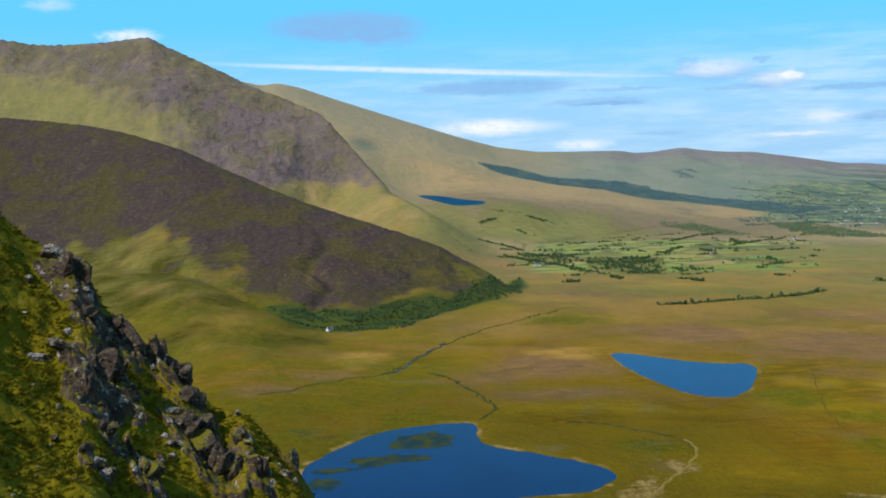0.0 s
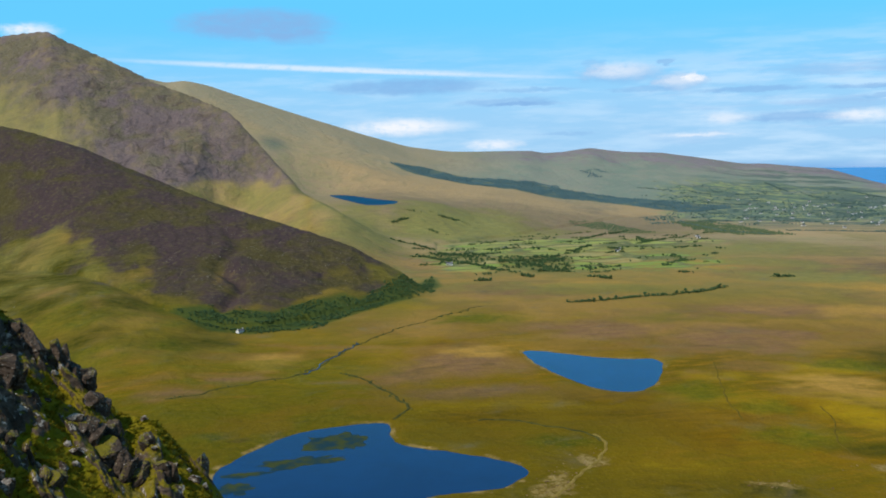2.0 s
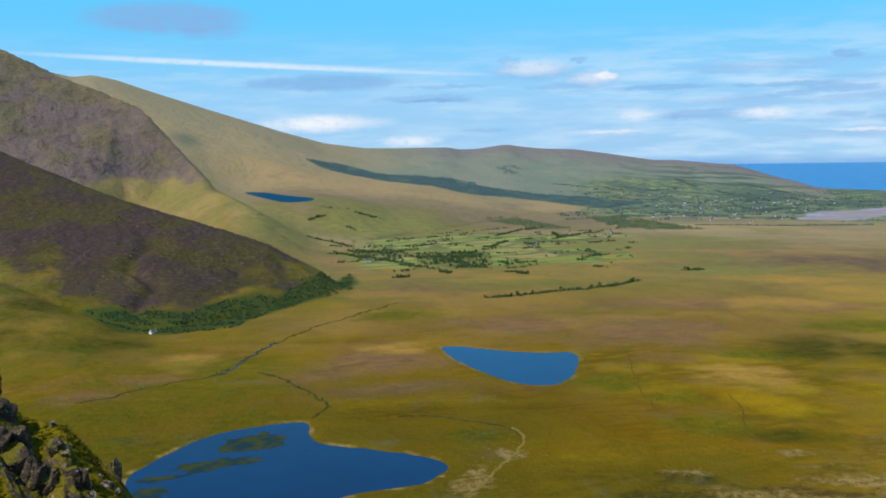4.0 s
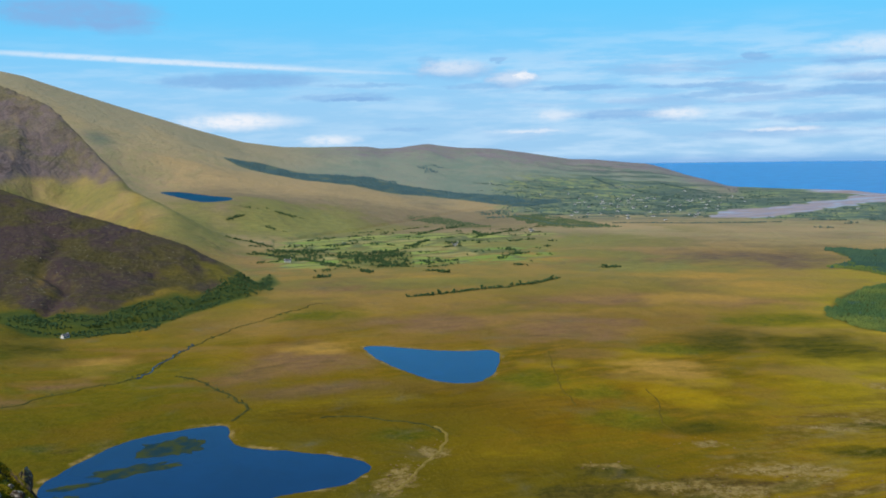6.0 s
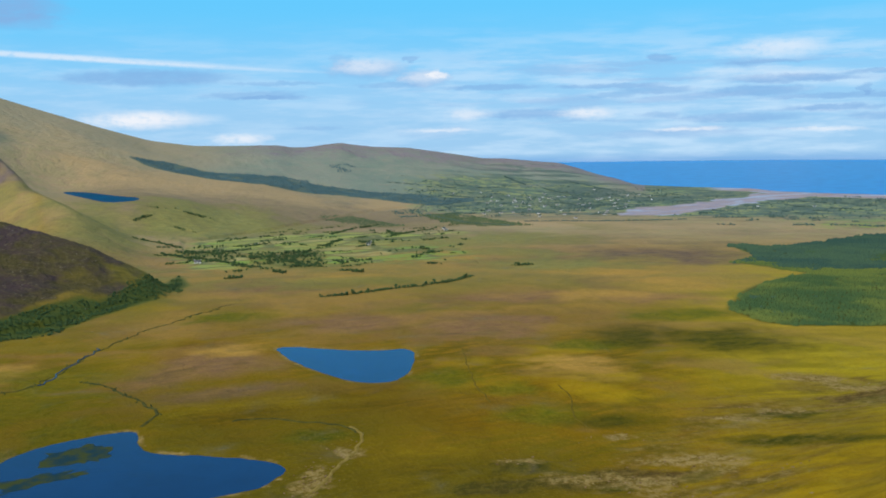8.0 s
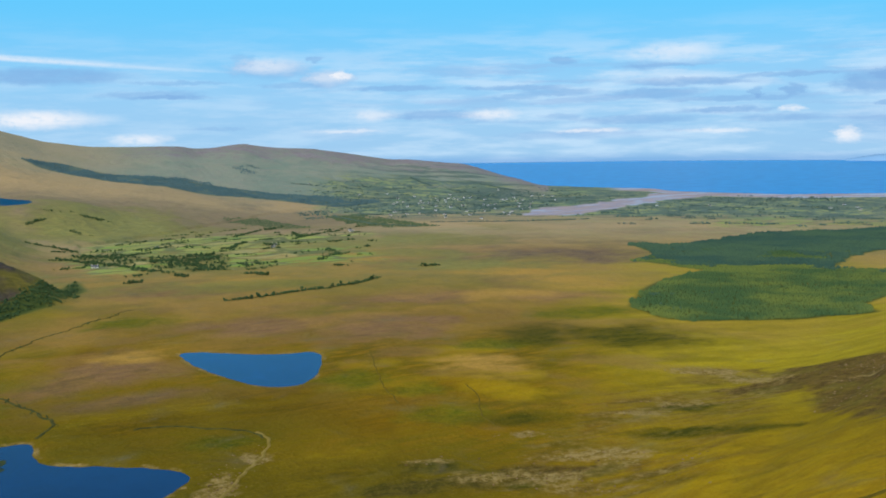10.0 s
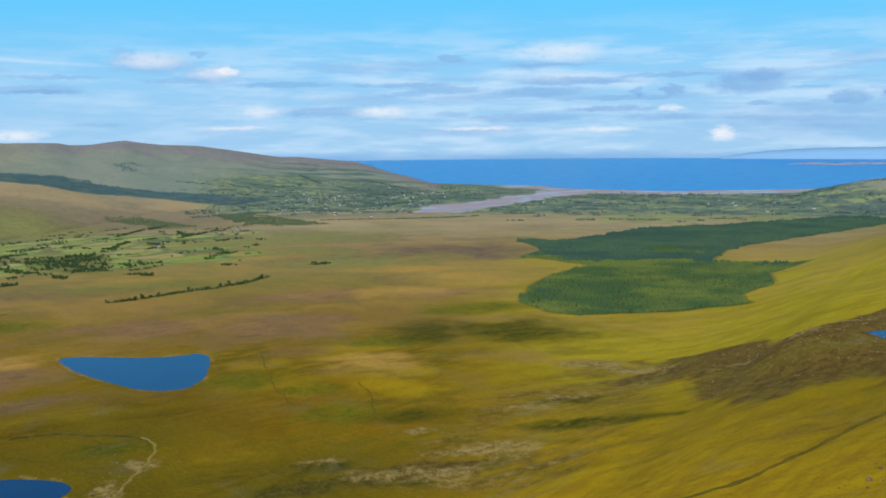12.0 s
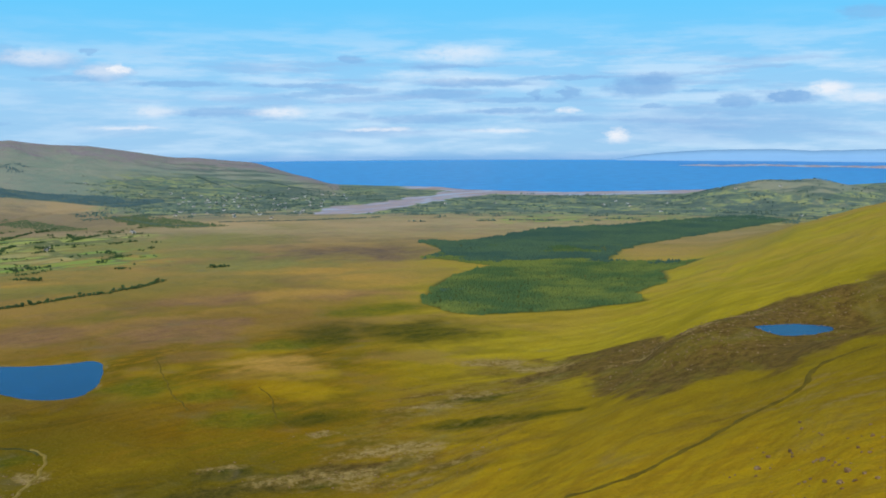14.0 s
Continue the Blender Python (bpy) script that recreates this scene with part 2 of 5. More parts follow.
    meadow = n.mix(n.span(rims.outputs["Distance"], 0.10, 0.03), meadow, (0.085, 0.115, 0.050, 1))
    # Far fields sink into a blue-green mix, haze painted by distance.
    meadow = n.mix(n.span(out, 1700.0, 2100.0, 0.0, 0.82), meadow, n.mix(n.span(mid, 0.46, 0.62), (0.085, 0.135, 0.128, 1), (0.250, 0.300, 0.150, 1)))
    meadow = n.mix(n.math("MULTIPLY", n.span(streak, 0.48, 0.62), 0.35), meadow, (0.265, 0.235, 0.095, 1))
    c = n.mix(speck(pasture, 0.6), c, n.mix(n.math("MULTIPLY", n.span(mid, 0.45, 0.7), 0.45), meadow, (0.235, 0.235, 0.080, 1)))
    turf = n.mix(n.span(fine, 0.38, 0.62), (0.070, 0.042, 0.012, 1), (0.130, 0.080, 0.020, 1))
    turf = n.mix(n.math("MULTIPLY", n.span(tuft, 0.55, 0.68), 0.7), turf, (0.210, 0.165, 0.016, 1))
    turf = n.mix(n.math("MULTIPLY", n.span(mid, 0.48, 0.62), 0.5), turf, n.mix(fine, (0.095, 0.078, 0.008, 1), (0.200, 0.160, 0.012, 1)))
    c = n.mix(n.math("MULTIPLY", speck(n.math("MULTIPLY", peat, 1.25), 0.5, n.math("MULTIPLY_ADD", rake, 0.75, n.math("MULTIPLY", comb, 0.25))), 0.97), c, turf)
    wide = n.noise(at, 0.013, 5.0, 0.62, 0.6).outputs[0]
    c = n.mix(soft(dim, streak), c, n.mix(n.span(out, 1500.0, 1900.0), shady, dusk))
    ling = n.mix(n.span(wide, 0.42, 0.58), (0.056, 0.037, 0.038, 1), (0.064, 0.053, 0.019, 1))
    ling = n.mix(n.math("MULTIPLY", n.span(mid, 0.50, 0.66), 0.7), ling, (0.040, 0.030, 0.026, 1))
    ling = n.mix(n.math("MULTIPLY", n.span(fine, 0.50, 0.68), 0.8), ling, (0.098, 0.080, 0.038, 1))
    ling = n.mix(n.math("MULTIPLY", n.span(fine, 0.42, 0.30), 0.7), ling, (0.030, 0.028, 0.020, 1))
    ling = n.mix(n.math("MULTIPLY", n.span(tuft, 0.60, 0.72), 0.7), ling, (0.21, 0.165, 0.15, 1))
    c = n.mix(speck(heather, 0.6), c, ling)
    patch = n.noise(at, 0.011, 5.0, 0.65, 0.5).outputs[0]
    fall = n.noise(n.vec("MULTIPLY", at, (0.030, 0.030, 0.010)), 1.0, 6.0, 0.7, 0.9).outputs[0]
    rock = n.mix(n.span(patch, 0.42, 0.58), (0.152, 0.114, 0.112, 1), (0.136, 0.116, 0.070, 1))
    rock = n.mix(n.math("MULTIPLY", n.span(fall, 0.52, 0.66), 0.75), rock, (0.078, 0.058, 0.050, 1))
    rock = n.mix(n.math("MULTIPLY", n.span(fall, 0.44, 0.32), 0.6), rock, (0.215, 0.160, 0.135, 1))
    rock = n.mix(n.math("MULTIPLY", n.span(fine, 0.52, 0.70), 0.5), rock, (0.240, 0.190, 0.165, 1))
    rock = n.mix(n.math("MULTIPLY", n.span(fine, 0.44, 0.30), 0.6), rock, (0.050, 0.040, 0.036, 1))
    # The crest's own mauve, paled and blued by haze put into the colour.
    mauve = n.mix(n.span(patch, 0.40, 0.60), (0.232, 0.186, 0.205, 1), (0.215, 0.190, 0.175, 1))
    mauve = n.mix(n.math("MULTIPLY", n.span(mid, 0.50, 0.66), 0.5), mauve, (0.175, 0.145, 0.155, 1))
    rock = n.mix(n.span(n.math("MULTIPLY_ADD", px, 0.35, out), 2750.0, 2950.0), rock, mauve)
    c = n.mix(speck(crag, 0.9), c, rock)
    bare = n.mix(n.span(fine, 0.4, 0.62), (0.140, 0.092, 0.016, 1), (0.260, 0.180, 0.060, 1))
    bare = n.mix(n.span(tuft, 0.54, 0.64), bare, (0.38, 0.285, 0.130, 1))
    c = n.mix(speck(scree, 0.5, n.math("MULTIPLY_ADD", fine, 0.35, n.math("MULTIPLY", rake, 0.65))), c, bare)
    c = n.mix(n.math("MULTIPLY", n.span(tuft, 0.50, 0.68), 0.22), c, (0.060, 0.046, 0.006, 1))
    c = n.mix(n.math("MULTIPLY", n.span(tuft, 0.44, 0.30), n.span(out, 1000.0, 500.0, 0.0, 0.14)), c, (0.420, 0.330, 0.060, 1))
    # Tree shade darkened into the ground under woods, with haze blue farther off.
    c = n.mix(n.math("MULTIPLY", wood_shade, n.span(mid, 0.25, 0.6, 0.55, 1.0)), c, n.mix(n.span(out, 1300.0, 2200.0), n.mix(fine, (0.030, 0.050, 0.014, 1), (0.060, 0.080, 0.018, 1)), (0.062, 0.110, 0.110, 1)))
    shore = n.mix(n.span(mid, 0.35, 0.65), (0.34, 0.275, 0.275, 1), (0.265, 0.240, 0.290, 1))
    pool = n.noise(n.vec("MULTIPLY", at, (0.006, 0.022, 0.0)), 1.0, 5.0, 0.6, 0.5).outputs[0]
    shore = n.mix(n.math("MULTIPLY", n.span(pool, 0.50, 0.60), 0.75), shore, (0.31, 0.39, 0.51, 1))
    shore = n.mix(n.math("MULTIPLY", n.span(pool, 0.44, 0.36), 0.6), shore, (0.30, 0.21, 0.17, 1))
    c = n.mix(n.span(sand, 0.35, 0.65), c, shore)
    high = n.math("ADD", n.math("MULTIPLY", fine, 0.7), n.math("MULTIPLY", tuft, 0.2))
    high = n.math("MULTIPLY_ADD", mid, 3.6, high)
    high = n.math("MULTIPLY_ADD", n.math("MULTIPLY", fall, crag), 5.5, high)
    rough = n.math("MAXIMUM", n.math("MAXIMUM", heather, crag), n.span(out, 700.0, 1300.0, 0.5, 0.8))
    wave_hide = n.math("MULTIPLY", rough, 0.85)
    # Gloss climbs with distance to lay a pale haze-like veil.
    finish(n, c, 0.95, high, wave_hide, 2.6, n.span(out, 450.0, 1700.0, 0.03, 0.13))
    return m


def water_material(name, deep, waves=0.05, scale=0.4, spec=0.22, rough=0.22):
    m, n = material(name)
    at = n.add("ShaderNodeTexCoord").outputs["Object"]
    big = n.noise(at, 0.02, 3.0).outputs[0]
    c = n.mix(n.span(big, 0.35, 0.65), deep, [v * 1.18 for v in deep[:3]] + [1])
    rip = n.math("ADD", n.noise(n.vec("MULTIPLY", at, (1, 1.8, 1)), scale, 3.0).outputs[0], n.math("MULTIPLY", n.noise(at, scale * 5, 2.0).outputs[0], 0.35))
    finish(n, c, rough, rip, 0.3, waves, spec)
    return m


def slope_material():
    """Moss and grass on the near slope, with bare peat."""
    m, n = material("moss_grass")
    at = n.add("ShaderNodeTexCoord").outputs["Object"]
    wide = n.noise(at, 0.35, 4.0, 0.6).outputs[0]
    mid = n.noise(at, 1.5, 5.0, 0.6).outputs[0]
    fine = n.noise(at, 7.0, 4.0, 0.65).outputs[0]
    c = n.mix(n.span(wide, 0.38, 0.62), (0.132, 0.124, 0.004, 1), (0.176, 0.136, 0.005, 1))
    c = n.mix(n.span(mid, 0.48, 0.68), c, (0.105, 0.088, 0.005, 1))
    c = n.mix(n.math("MULTIPLY", n.span(mid, 0.40, 0.30), 0.8), c, (0.195, 0.155, 0.014, 1))
    c = n.mix(n.math("MULTIPLY", n.span(fine, 0.54, 0.74), 0.6), c, (0.060, 0.050, 0.008, 1))
    c = n.mix(n.span(n.math("ADD", wide, n.math("MULTIPLY", fine, 0.35)), 0.82, 0.90), c, (0.035, 0.024, 0.012, 1))
    bare = n.add("ShaderNodeSeparateXYZ", {0: n.add("ShaderNodeAttribute", attribute="bare_rock").outputs["Color"]}).outputs[0]
    up = n.add("ShaderNodeSeparateXYZ", {0: n.add("ShaderNodeNewGeometry").outputs["Normal"]}).outputs[2]
    bed = n.noise(n.vec("MULTIPLY", at, (1.4, 1.4, 8.0)), 1.0, 5.0, 0.65).outputs[0]
    grain = n.noise(at, 16.0, 4.0, 0.65).outputs[0]
    stone = n.mix(n.span(mid, 0.36, 0.64), (0.052, 0.038, 0.027, 1), (0.115, 0.084, 0.062, 1))
    stone = n.mix(n.math("MULTIPLY", n.span(bed, 0.50, 0.66), 0.7), stone, (0.028, 0.021, 0.016, 1))
    stone = n.mix(n.math("MULTIPLY", n.span(grain, 0.52, 0.70), 0.5), stone, (0.130, 0.102, 0.080, 1))
    pale = n.noise(at, 2.6, 5.0, 0.68).outputs[0]
    stone = n.mix(n.span(n.math("MULTIPLY_ADD", up, 0.06, pale), 0.595, 0.66), stone, n.mix(n.span(grain, 0.4, 0.6), (0.20, 0.175, 0.15, 1), (0.40, 0.36, 0.31, 1)))
    green = n.span(n.math("MULTIPLY_ADD", wide, 0.5, n.math("MULTIPLY_ADD", up, 0.55, n.math("MULTIPLY", mid, 0.5))), 0.84, 0.96)
    bare = n.math("MULTIPLY", n.span(n.math("MULTIPLY_ADD", fine, 0.3, bare), 0.50, 0.72), n.math("SUBTRACT", 1.0, n.math("MULTIPLY", green, 0.9)))
    c = n.mix(bare, c, stone)
    finish(n, c, 0.95, n.math("MULTIPLY_ADD", mid, 2.0, n.math("ADD", fine, n.math("MULTIPLY", bed, bare))), 0.8, 0.12, 0.08)
    return m


def rock_material(name, pale):
    """Old sandstone, dark below, blotched with pale lichen and moss on top."""
    m, n = material(name)
    at = n.add("ShaderNodeTexCoord").outputs["Object"]
    one = n.add("ShaderNodeObjectInfo").outputs["Random"]
    at = n.vec("ADD", at, n.join(n.math("MULTIPLY", one, 37.0), n.math("MULTIPLY", one, 19.0), one))
    up = n.add("ShaderNodeSeparateXYZ", {0: n.add("ShaderNodeNewGeometry").outputs["Normal"]}).outputs[2]
    wide, mid, fine = (n.noise(at, s, 5.0, 0.62).outputs[0] for s in (0.9, 3.2, 14.0))
    bed = n.noise(n.vec("MULTIPLY", at, (1.2, 1.2, 9.0)), 1.0, 4.0, 0.6).outputs[0]
    c = n.mix(n.span(mid, 0.35, 0.65), (0.040, 0.028, 0.019, 1), (0.098, 0.070, 0.050, 1))
    c = n.mix(n.math("MULTIPLY", n.span(bed, 0.5, 0.68), 0.6), c, (0.040, 0.031, 0.026, 1))
    c = n.mix(n.math("MULTIPLY", n.span(fine, 0.5, 0.7), 0.5), c, (0.115, 0.092, 0.078, 1))
    grey = n.mix(n.span(fine, 0.4, 0.6), (0.19, 0.165, 0.135, 1), (0.36, 0.325, 0.28, 1))
    spots = n.math("ADD", n.math("MULTIPLY_ADD", mid, 0.7, n.math("MULTIPLY", wide, 0.5)), n.math("MULTIPLY", up, 0.10))
    c = n.mix(n.span(spots, 0.74 - pale, 0.82 - pale), c, grey)
    c = n.mix(n.math("MULTIPLY", n.span(n.noise(at, 7.5, 3.0, 0.6).outputs[0], 0.60, 0.68), 0.75), c, grey)
    moss = n.math("ADD", n.math("MULTIPLY", up, 0.35), wide)
    c = n.mix(n.span(n.math("MULTIPLY_ADD", mid, 0.25, moss), 0.92 + pale, 1.02 + pale), c, n.mix(fine, (0.085, 0.078, 0.006, 1), (0.165, 0.140, 0.010, 1)))
    finish(n, c, 0.9, n.math("MULTIPLY_ADD", bed, 1.2, n.math("ADD", mid, n.math("MULTIPLY", fine, 0.4))), 0.9, 0.10, 0.2)
    return m


def mottled(name, first, second, scale=0.5, third=None, rough=0.9, depth=0.05, spec=0.05, island=0.8):
    """Two tones by place, a third by island."""
    m, n = material(name)
    at = n.add("ShaderNodeTexCoord").outputs["Object"]
    wide = n.noise(at, scale, 4.0, 0.6).outputs[0]
    c = n.mix(n.span(wide, 0.36, 0.64), (*first, 1), (*second, 1))
    if third:
        by = n.add("ShaderNodeNewGeometry").outputs["Random Per Island"]
        c = n.mix(n.span(by, 0.3, 1.0, 0.0, island, "LINEAR"), c, (*third, 1))
    finish(n, c, rough, n.noise(at, scale * 6, 4.0).outputs[0], 0.5, depth, spec)
    return m


LAND = land_material()
MOSS = slope_material()
DARK_ROCK, PALE_ROCK = rock_material("dark_sandstone", 0.0), rock_material("lichen_sandstone", 0.14)
LAKE_WATER = water_material("lake_water", (0.0004, 0.023, 0.086, 1), waves=0.10, spec=0.13)
TARN_WATER = water_material("tarn_water", (0.004, 0.055, 0.118, 1), waves=0.05, spec=0.01, rough=0.6)
POND_WATER = water_material("pond_water", (0.001, 0.036, 0.122, 1), waves=0.10, spec=0.13)
SEA_WATER = water_material("sea_water", (0.001, 0.150, 0.430, 1), waves=0.5, scale=0.05, spec=0.012)
STREAM_WATER = water_material("stream_water", (0.030, 0.050, 0.075, 1), waves=0.03, scale=2.0)
BLADE = mottled("grass_blades", (0.15, 0.145, 0.008), (0.21, 0.165, 0.012), 0.8, (0.11, 0.095, 0.008))
CUSHION = mottled("moss_cushion", (0.098, 0.094, 0.006), (0.150, 0.120, 0.006), 0.7, (0.060, 0.050, 0.008), depth=0.03, island=0.7)
SPRUCE = mottled("spruce_needles", (0.044, 0.090, 0.036), (0.126, 0.156, 0.036), 0.014, (0.075, 0.118, 0.034), island=0.35)
# The same conifers darkened and blued: cloud shadow painted into the needles.
SHADED_SPRUCE = mottled("cloud_shaded_needles", (0.036, 0.080, 0.062), (0.062, 0.112, 0.062), 0.012, (0.034, 0.070, 0.054), island=0.5)
# Needles and leaves blued for distance haze, painted into their colour.
HAZED_SPRUCE = mottled("haze_tinted_needles", (0.072, 0.130, 0.142), (0.088, 0.150, 0.156), 0.012, (0.062, 0.115, 0.130))
HAZED_LEAF = mottled("haze_tinted_leaves", (0.096, 0.152, 0.136), (0.078, 0.130, 0.126), 0.02, (0.112, 0.162, 0.118))
LEAF = mottled("leaves", (0.052, 0.096, 0.038), (0.036, 0.072, 0.036), 0.03, (0.070, 0.108, 0.036))
STONE_BROWN = mottled("brown_field_stone", (0.16, 0.095, 0.042), (0.25, 0.180, 0.10), 0.3, (0.09, 0.055, 0.025))
COPSE_LEAF = mottled("copse_leaves", (0.078, 0.115, 0.058), (0.105, 0.138, 0.062), 0.02, (0.068, 0.102, 0.058))
BARK = mottled("bark", (0.10, 0.075, 0.05), (0.06, 0.045, 0.03), 3.0)
WEED = mottled("water_weed", (0.044, 0.056, 0.016), (0.010, 0.036, 0.050), 0.12)
BANK = mottled("peat_bank", (0.036, 0.040, 0.012), (0.075, 0.070, 0.016), 0.2)
TROD = mottled("trodden_earth", (0.17, 0.122, 0.022), (0.25, 0.18, 0.050), 0.15)
WORN = mottled("worn_grass", (0.082, 0.060, 0.007), (0.120, 0.086, 0.009), 0.15)
LIME = mottled("limewash", (0.74, 0.72, 0.68), (0.80, 0.79, 0.76), 0.6)
SLATE = mottled("slate", (0.09, 0.095, 0.11), (0.13, 0.13, 0.14), 1.5)
PANE = mottled("window_glass", (0.03, 0.04, 0.05), (0.04, 0.05, 0.06), 1.0, rough=0.1, spec=0.5)
PAINT = mottled("door_paint", (0.20, 0.04, 0.03), (0.16, 0.035, 0.03), 1.0, rough=0.5)
# Distance haze over the far land, put into its base colour.
HAZED = mottled("haze_blue_land", (0.195, 0.365, 0.580), (0.205, 0.378, 0.590), 0.004)

# ---- land form: heights over the sea, by compass angle and distance from the viewpoint ----
HASH = np.random.RandomState(7).permutation(4096)
GRAD = np.random.RandomState(8).uniform(0, 2 * np.pi, 4096)


def wave(x, y, seed=0):
    """Smooth random waves of about one unit, -1 to 1."""
    x, y = np.asarray(x, float), np.asarray(y, float)
    i, j = np.floor(x).astype(int), np.floor(y).astype(int)
    u, v = x - i, y - j

    def corner(a, b):
        g = GRAD[HASH[(HASH[(i + a + seed * 131) % 4096] + j + b) % 4096]]
        return np.cos(g) * (u - a) + np.sin(g) * (v - b)

    su, sv = u * u * u * (u * (u * 6 - 15) + 10), v * v * v * (v * (v * 6 - 15) + 10)
    low = corner(0, 0) + su * (corner(1, 0) - corner(0, 0))
    high = corner(0, 1) + su * (corner(1, 1) - corner(0, 1))
    return 1.5 * (low + sv * (high - low))


def fractal(x, y, octaves=4, rough=0.5, seed=0):
    total, size = 0.0, 1.0
    for k in range(octaves):
        total = total + size * wave(x * 2.03**k + 7.1 * k, y * 2.03**k - 3.7 * k, seed + k)
        size *= rough
    return total


def along(pairs, a, soft=0.5):
    """A profile through (angle, value) pairs, rounded by soft degrees."""
    grid = np.arange(-180, 180.01, 0.1)
    xs, ys = zip(*pairs)
    line = np.interp(grid, xs, ys)
    k = np.exp(-0.5 * (np.arange(-30, 31) * 0.1 / soft) ** 2)
    line = np.convolve(np.pad(line, 30, mode="edge"), k / k.sum(), "valid")
    return np.interp(a, grid, line)


def ease(v, a, b):
    s = np.clip((v - a) / (b - a), 0, 1)
    return s * s * (3 - 2 * s)


def blend_max(a, b, k):
    """The higher of two heights, with a rounded join k metres deep."""
    h = np.clip(0.5 + 0.5 * (a - b) / k, 0, 1)
    return b + (a - b) * h + k * h * (1 - h)


def past(v, k):
    """How far beyond nought, with a rounded start."""
    return 0.5 * (v + np.sqrt(v * v + k * k)) - 0.25 * k


def inside(x, y, polygon):
    """Signed distance to a closed outline, positive inside, by its edges."""
    pts = np.array(polygon, float)
    best = np.full(np.shape(x), 1e9)
    odd = np.zeros(np.shape(x), bool)
    for (ax, ay), (bx, by) in zip(pts, np.roll(pts, -1, 0)):
        ex, ey = bx - ax, by - ay
        s = np.clip(((x - ax) * ex + (y - ay) * ey) / (ex * ex + ey * ey), 0, 1)
        best = np.minimum(best, np.hypot(x - ax - s * ex, y - ay - s * ey))
        odd ^= ((ay > y) != (by > y)) & (x < ex * (y - ay) / (ey if ey else 1e-9) + ax)
    return np.where(odd, best, -best)


def rounded(polygon, steps=5):
    """A closed outline drawn smoothly through its corners."""
    p = np.array(polygon, float)
    out = []
    for a, b, c, d in zip(np.roll(p, 1, 0), p, np.roll(p, -1, 0), np.roll(p, -2, 0)):
        for s in np.arange(steps) / steps:
            out.append(0.5 * (2 * b + (c - a) * s + (2 * a - 5 * b + 4 * c - d) * s**2 + (3 * b - a - 3 * c + d) * s**3))
    return np.array(out)


def spot(angle, far):
    return far * math.sin(radians(angle)), far * math.cos(radians(angle))


# outlines of the waters: corner angles and distances
LAKE = [(1.63, 481.5), (1.78, 459.6), (2.66, 446.0), (5.86, 432.9), (8.68, 421.8), (10.42, 409.4), (10.24, 400.9), (8.65, 386.8), (4.73, 379.7), (0.02, 368.9), (-7.17, 375.9), (-9.23, 398.5), (-9.16, 427.5), (-8.43, 438.1), (-6.99, 452.3), (-4.82, 471.4), (-2.67, 480.9), (0.2, 484.6)]
POND = [(10.31, 644.4), (11.48, 645.2), (14.3, 629.8), (16.43, 623.6), (18.21, 625.2), (18.8, 608.8), (18.54, 569.4), (17.81, 550.0), (16.74, 541.9), (14.95, 547.4), (13.19, 568.2), (11.44, 599.9), (10.58, 625.3)]
HIGH_TARN = [(-1.42, 2187.7), (-0.2, 2160.5), (1.35, 2005.1), (2.63, 1910.3), (2.39, 1830.0), (0.99, 1818.2), (-0.21, 1957.6)]
SIDE_TARN = [(58.18, 499.6), (59.44, 507.3), (60.99, 513.7), (62.52, 510.2), (61.93, 494.3), (60.25, 482.4), (58.99, 486.7)]
WATERS = [(LAKE, 49.5), (POND, 49.0), (HIGH_TARN, 73.5), (SIDE_TARN, 94.0)]  # outline, level
COAST = [(-180, 4900), (16, 4900), (24, 4600), (28.3, 4100), (30.2, 3600), (31.1, 3417), (31.9, 3150), (32.8, 3027), (35.9, 2926), (39.2, 2867),
         (40.5, 2750), (43.3, 2691), (47, 2650), (53.6, 2756), (57, 2850), (61, 3050), (63, 3120), (66, 3350), (180, 3350)]
# the dark hill, the peak, the long ridge, the dome by the shore: angle with the crest's height in degrees, its distance, its foot
HILL_TOP = [(-60, 2.6), (-24.9, 2.13), (-22.7, 1.89), (-20.3, 1.55), (-17.9, 0.9), (-15.4, 0.0), (-12.9, -1.26), (-10.3, -2.55), (-7.7, -3.69), (-4.9, -4.67),
            (-2.2, -5.64), (-0.1, -6.48), (1.6, -7.51), (5, -9.3)]
HILL_FAR = [(-60, 1500), (-25, 1500), (-15, 1300), (-8, 1120), (-2, 1020), (1.6, 975), (5, 960)]
HILL_FOOT = [(-60, 1150), (-25, 1150), (-21, 1100), (-15.6, 950), (-12.7, 850), (-8.7, 770), (-5.2, 767), (-1, 834), (2.6, 890), (5.2, 930)]
HILL_BASE = [(-60, 78), (-21, 76), (-15.6, 80), (-12.7, 64), (-8.7, 50), (5, 45)]
PEAK_TOP = [(-60, 4.0), (-30, 5.9), (-24.6, 6.3), (-22.9, 6.07), (-20.9, 6.09), (-19.1, 6.22), (-17.8, 6.41), (-16.8, 6.52), (-15.7, 5.87), (-13.8, 4.98), (-12.6, 4.38),
            (-11, 3.53), (-8.7, 2.64), (-7, 1.75), (-5.8, 0.35), (-4.5, -1.23), (-3.3, -2.55), (-2.7, -4.2), (-2.0, -6.0), (0.5, -9)]
PEAK_FAR = [(-60, 2400), (-25, 2400), (-12, 2100), (-6, 1850), (-3, 1700), (-1.1, 1560), (1, 1500)]
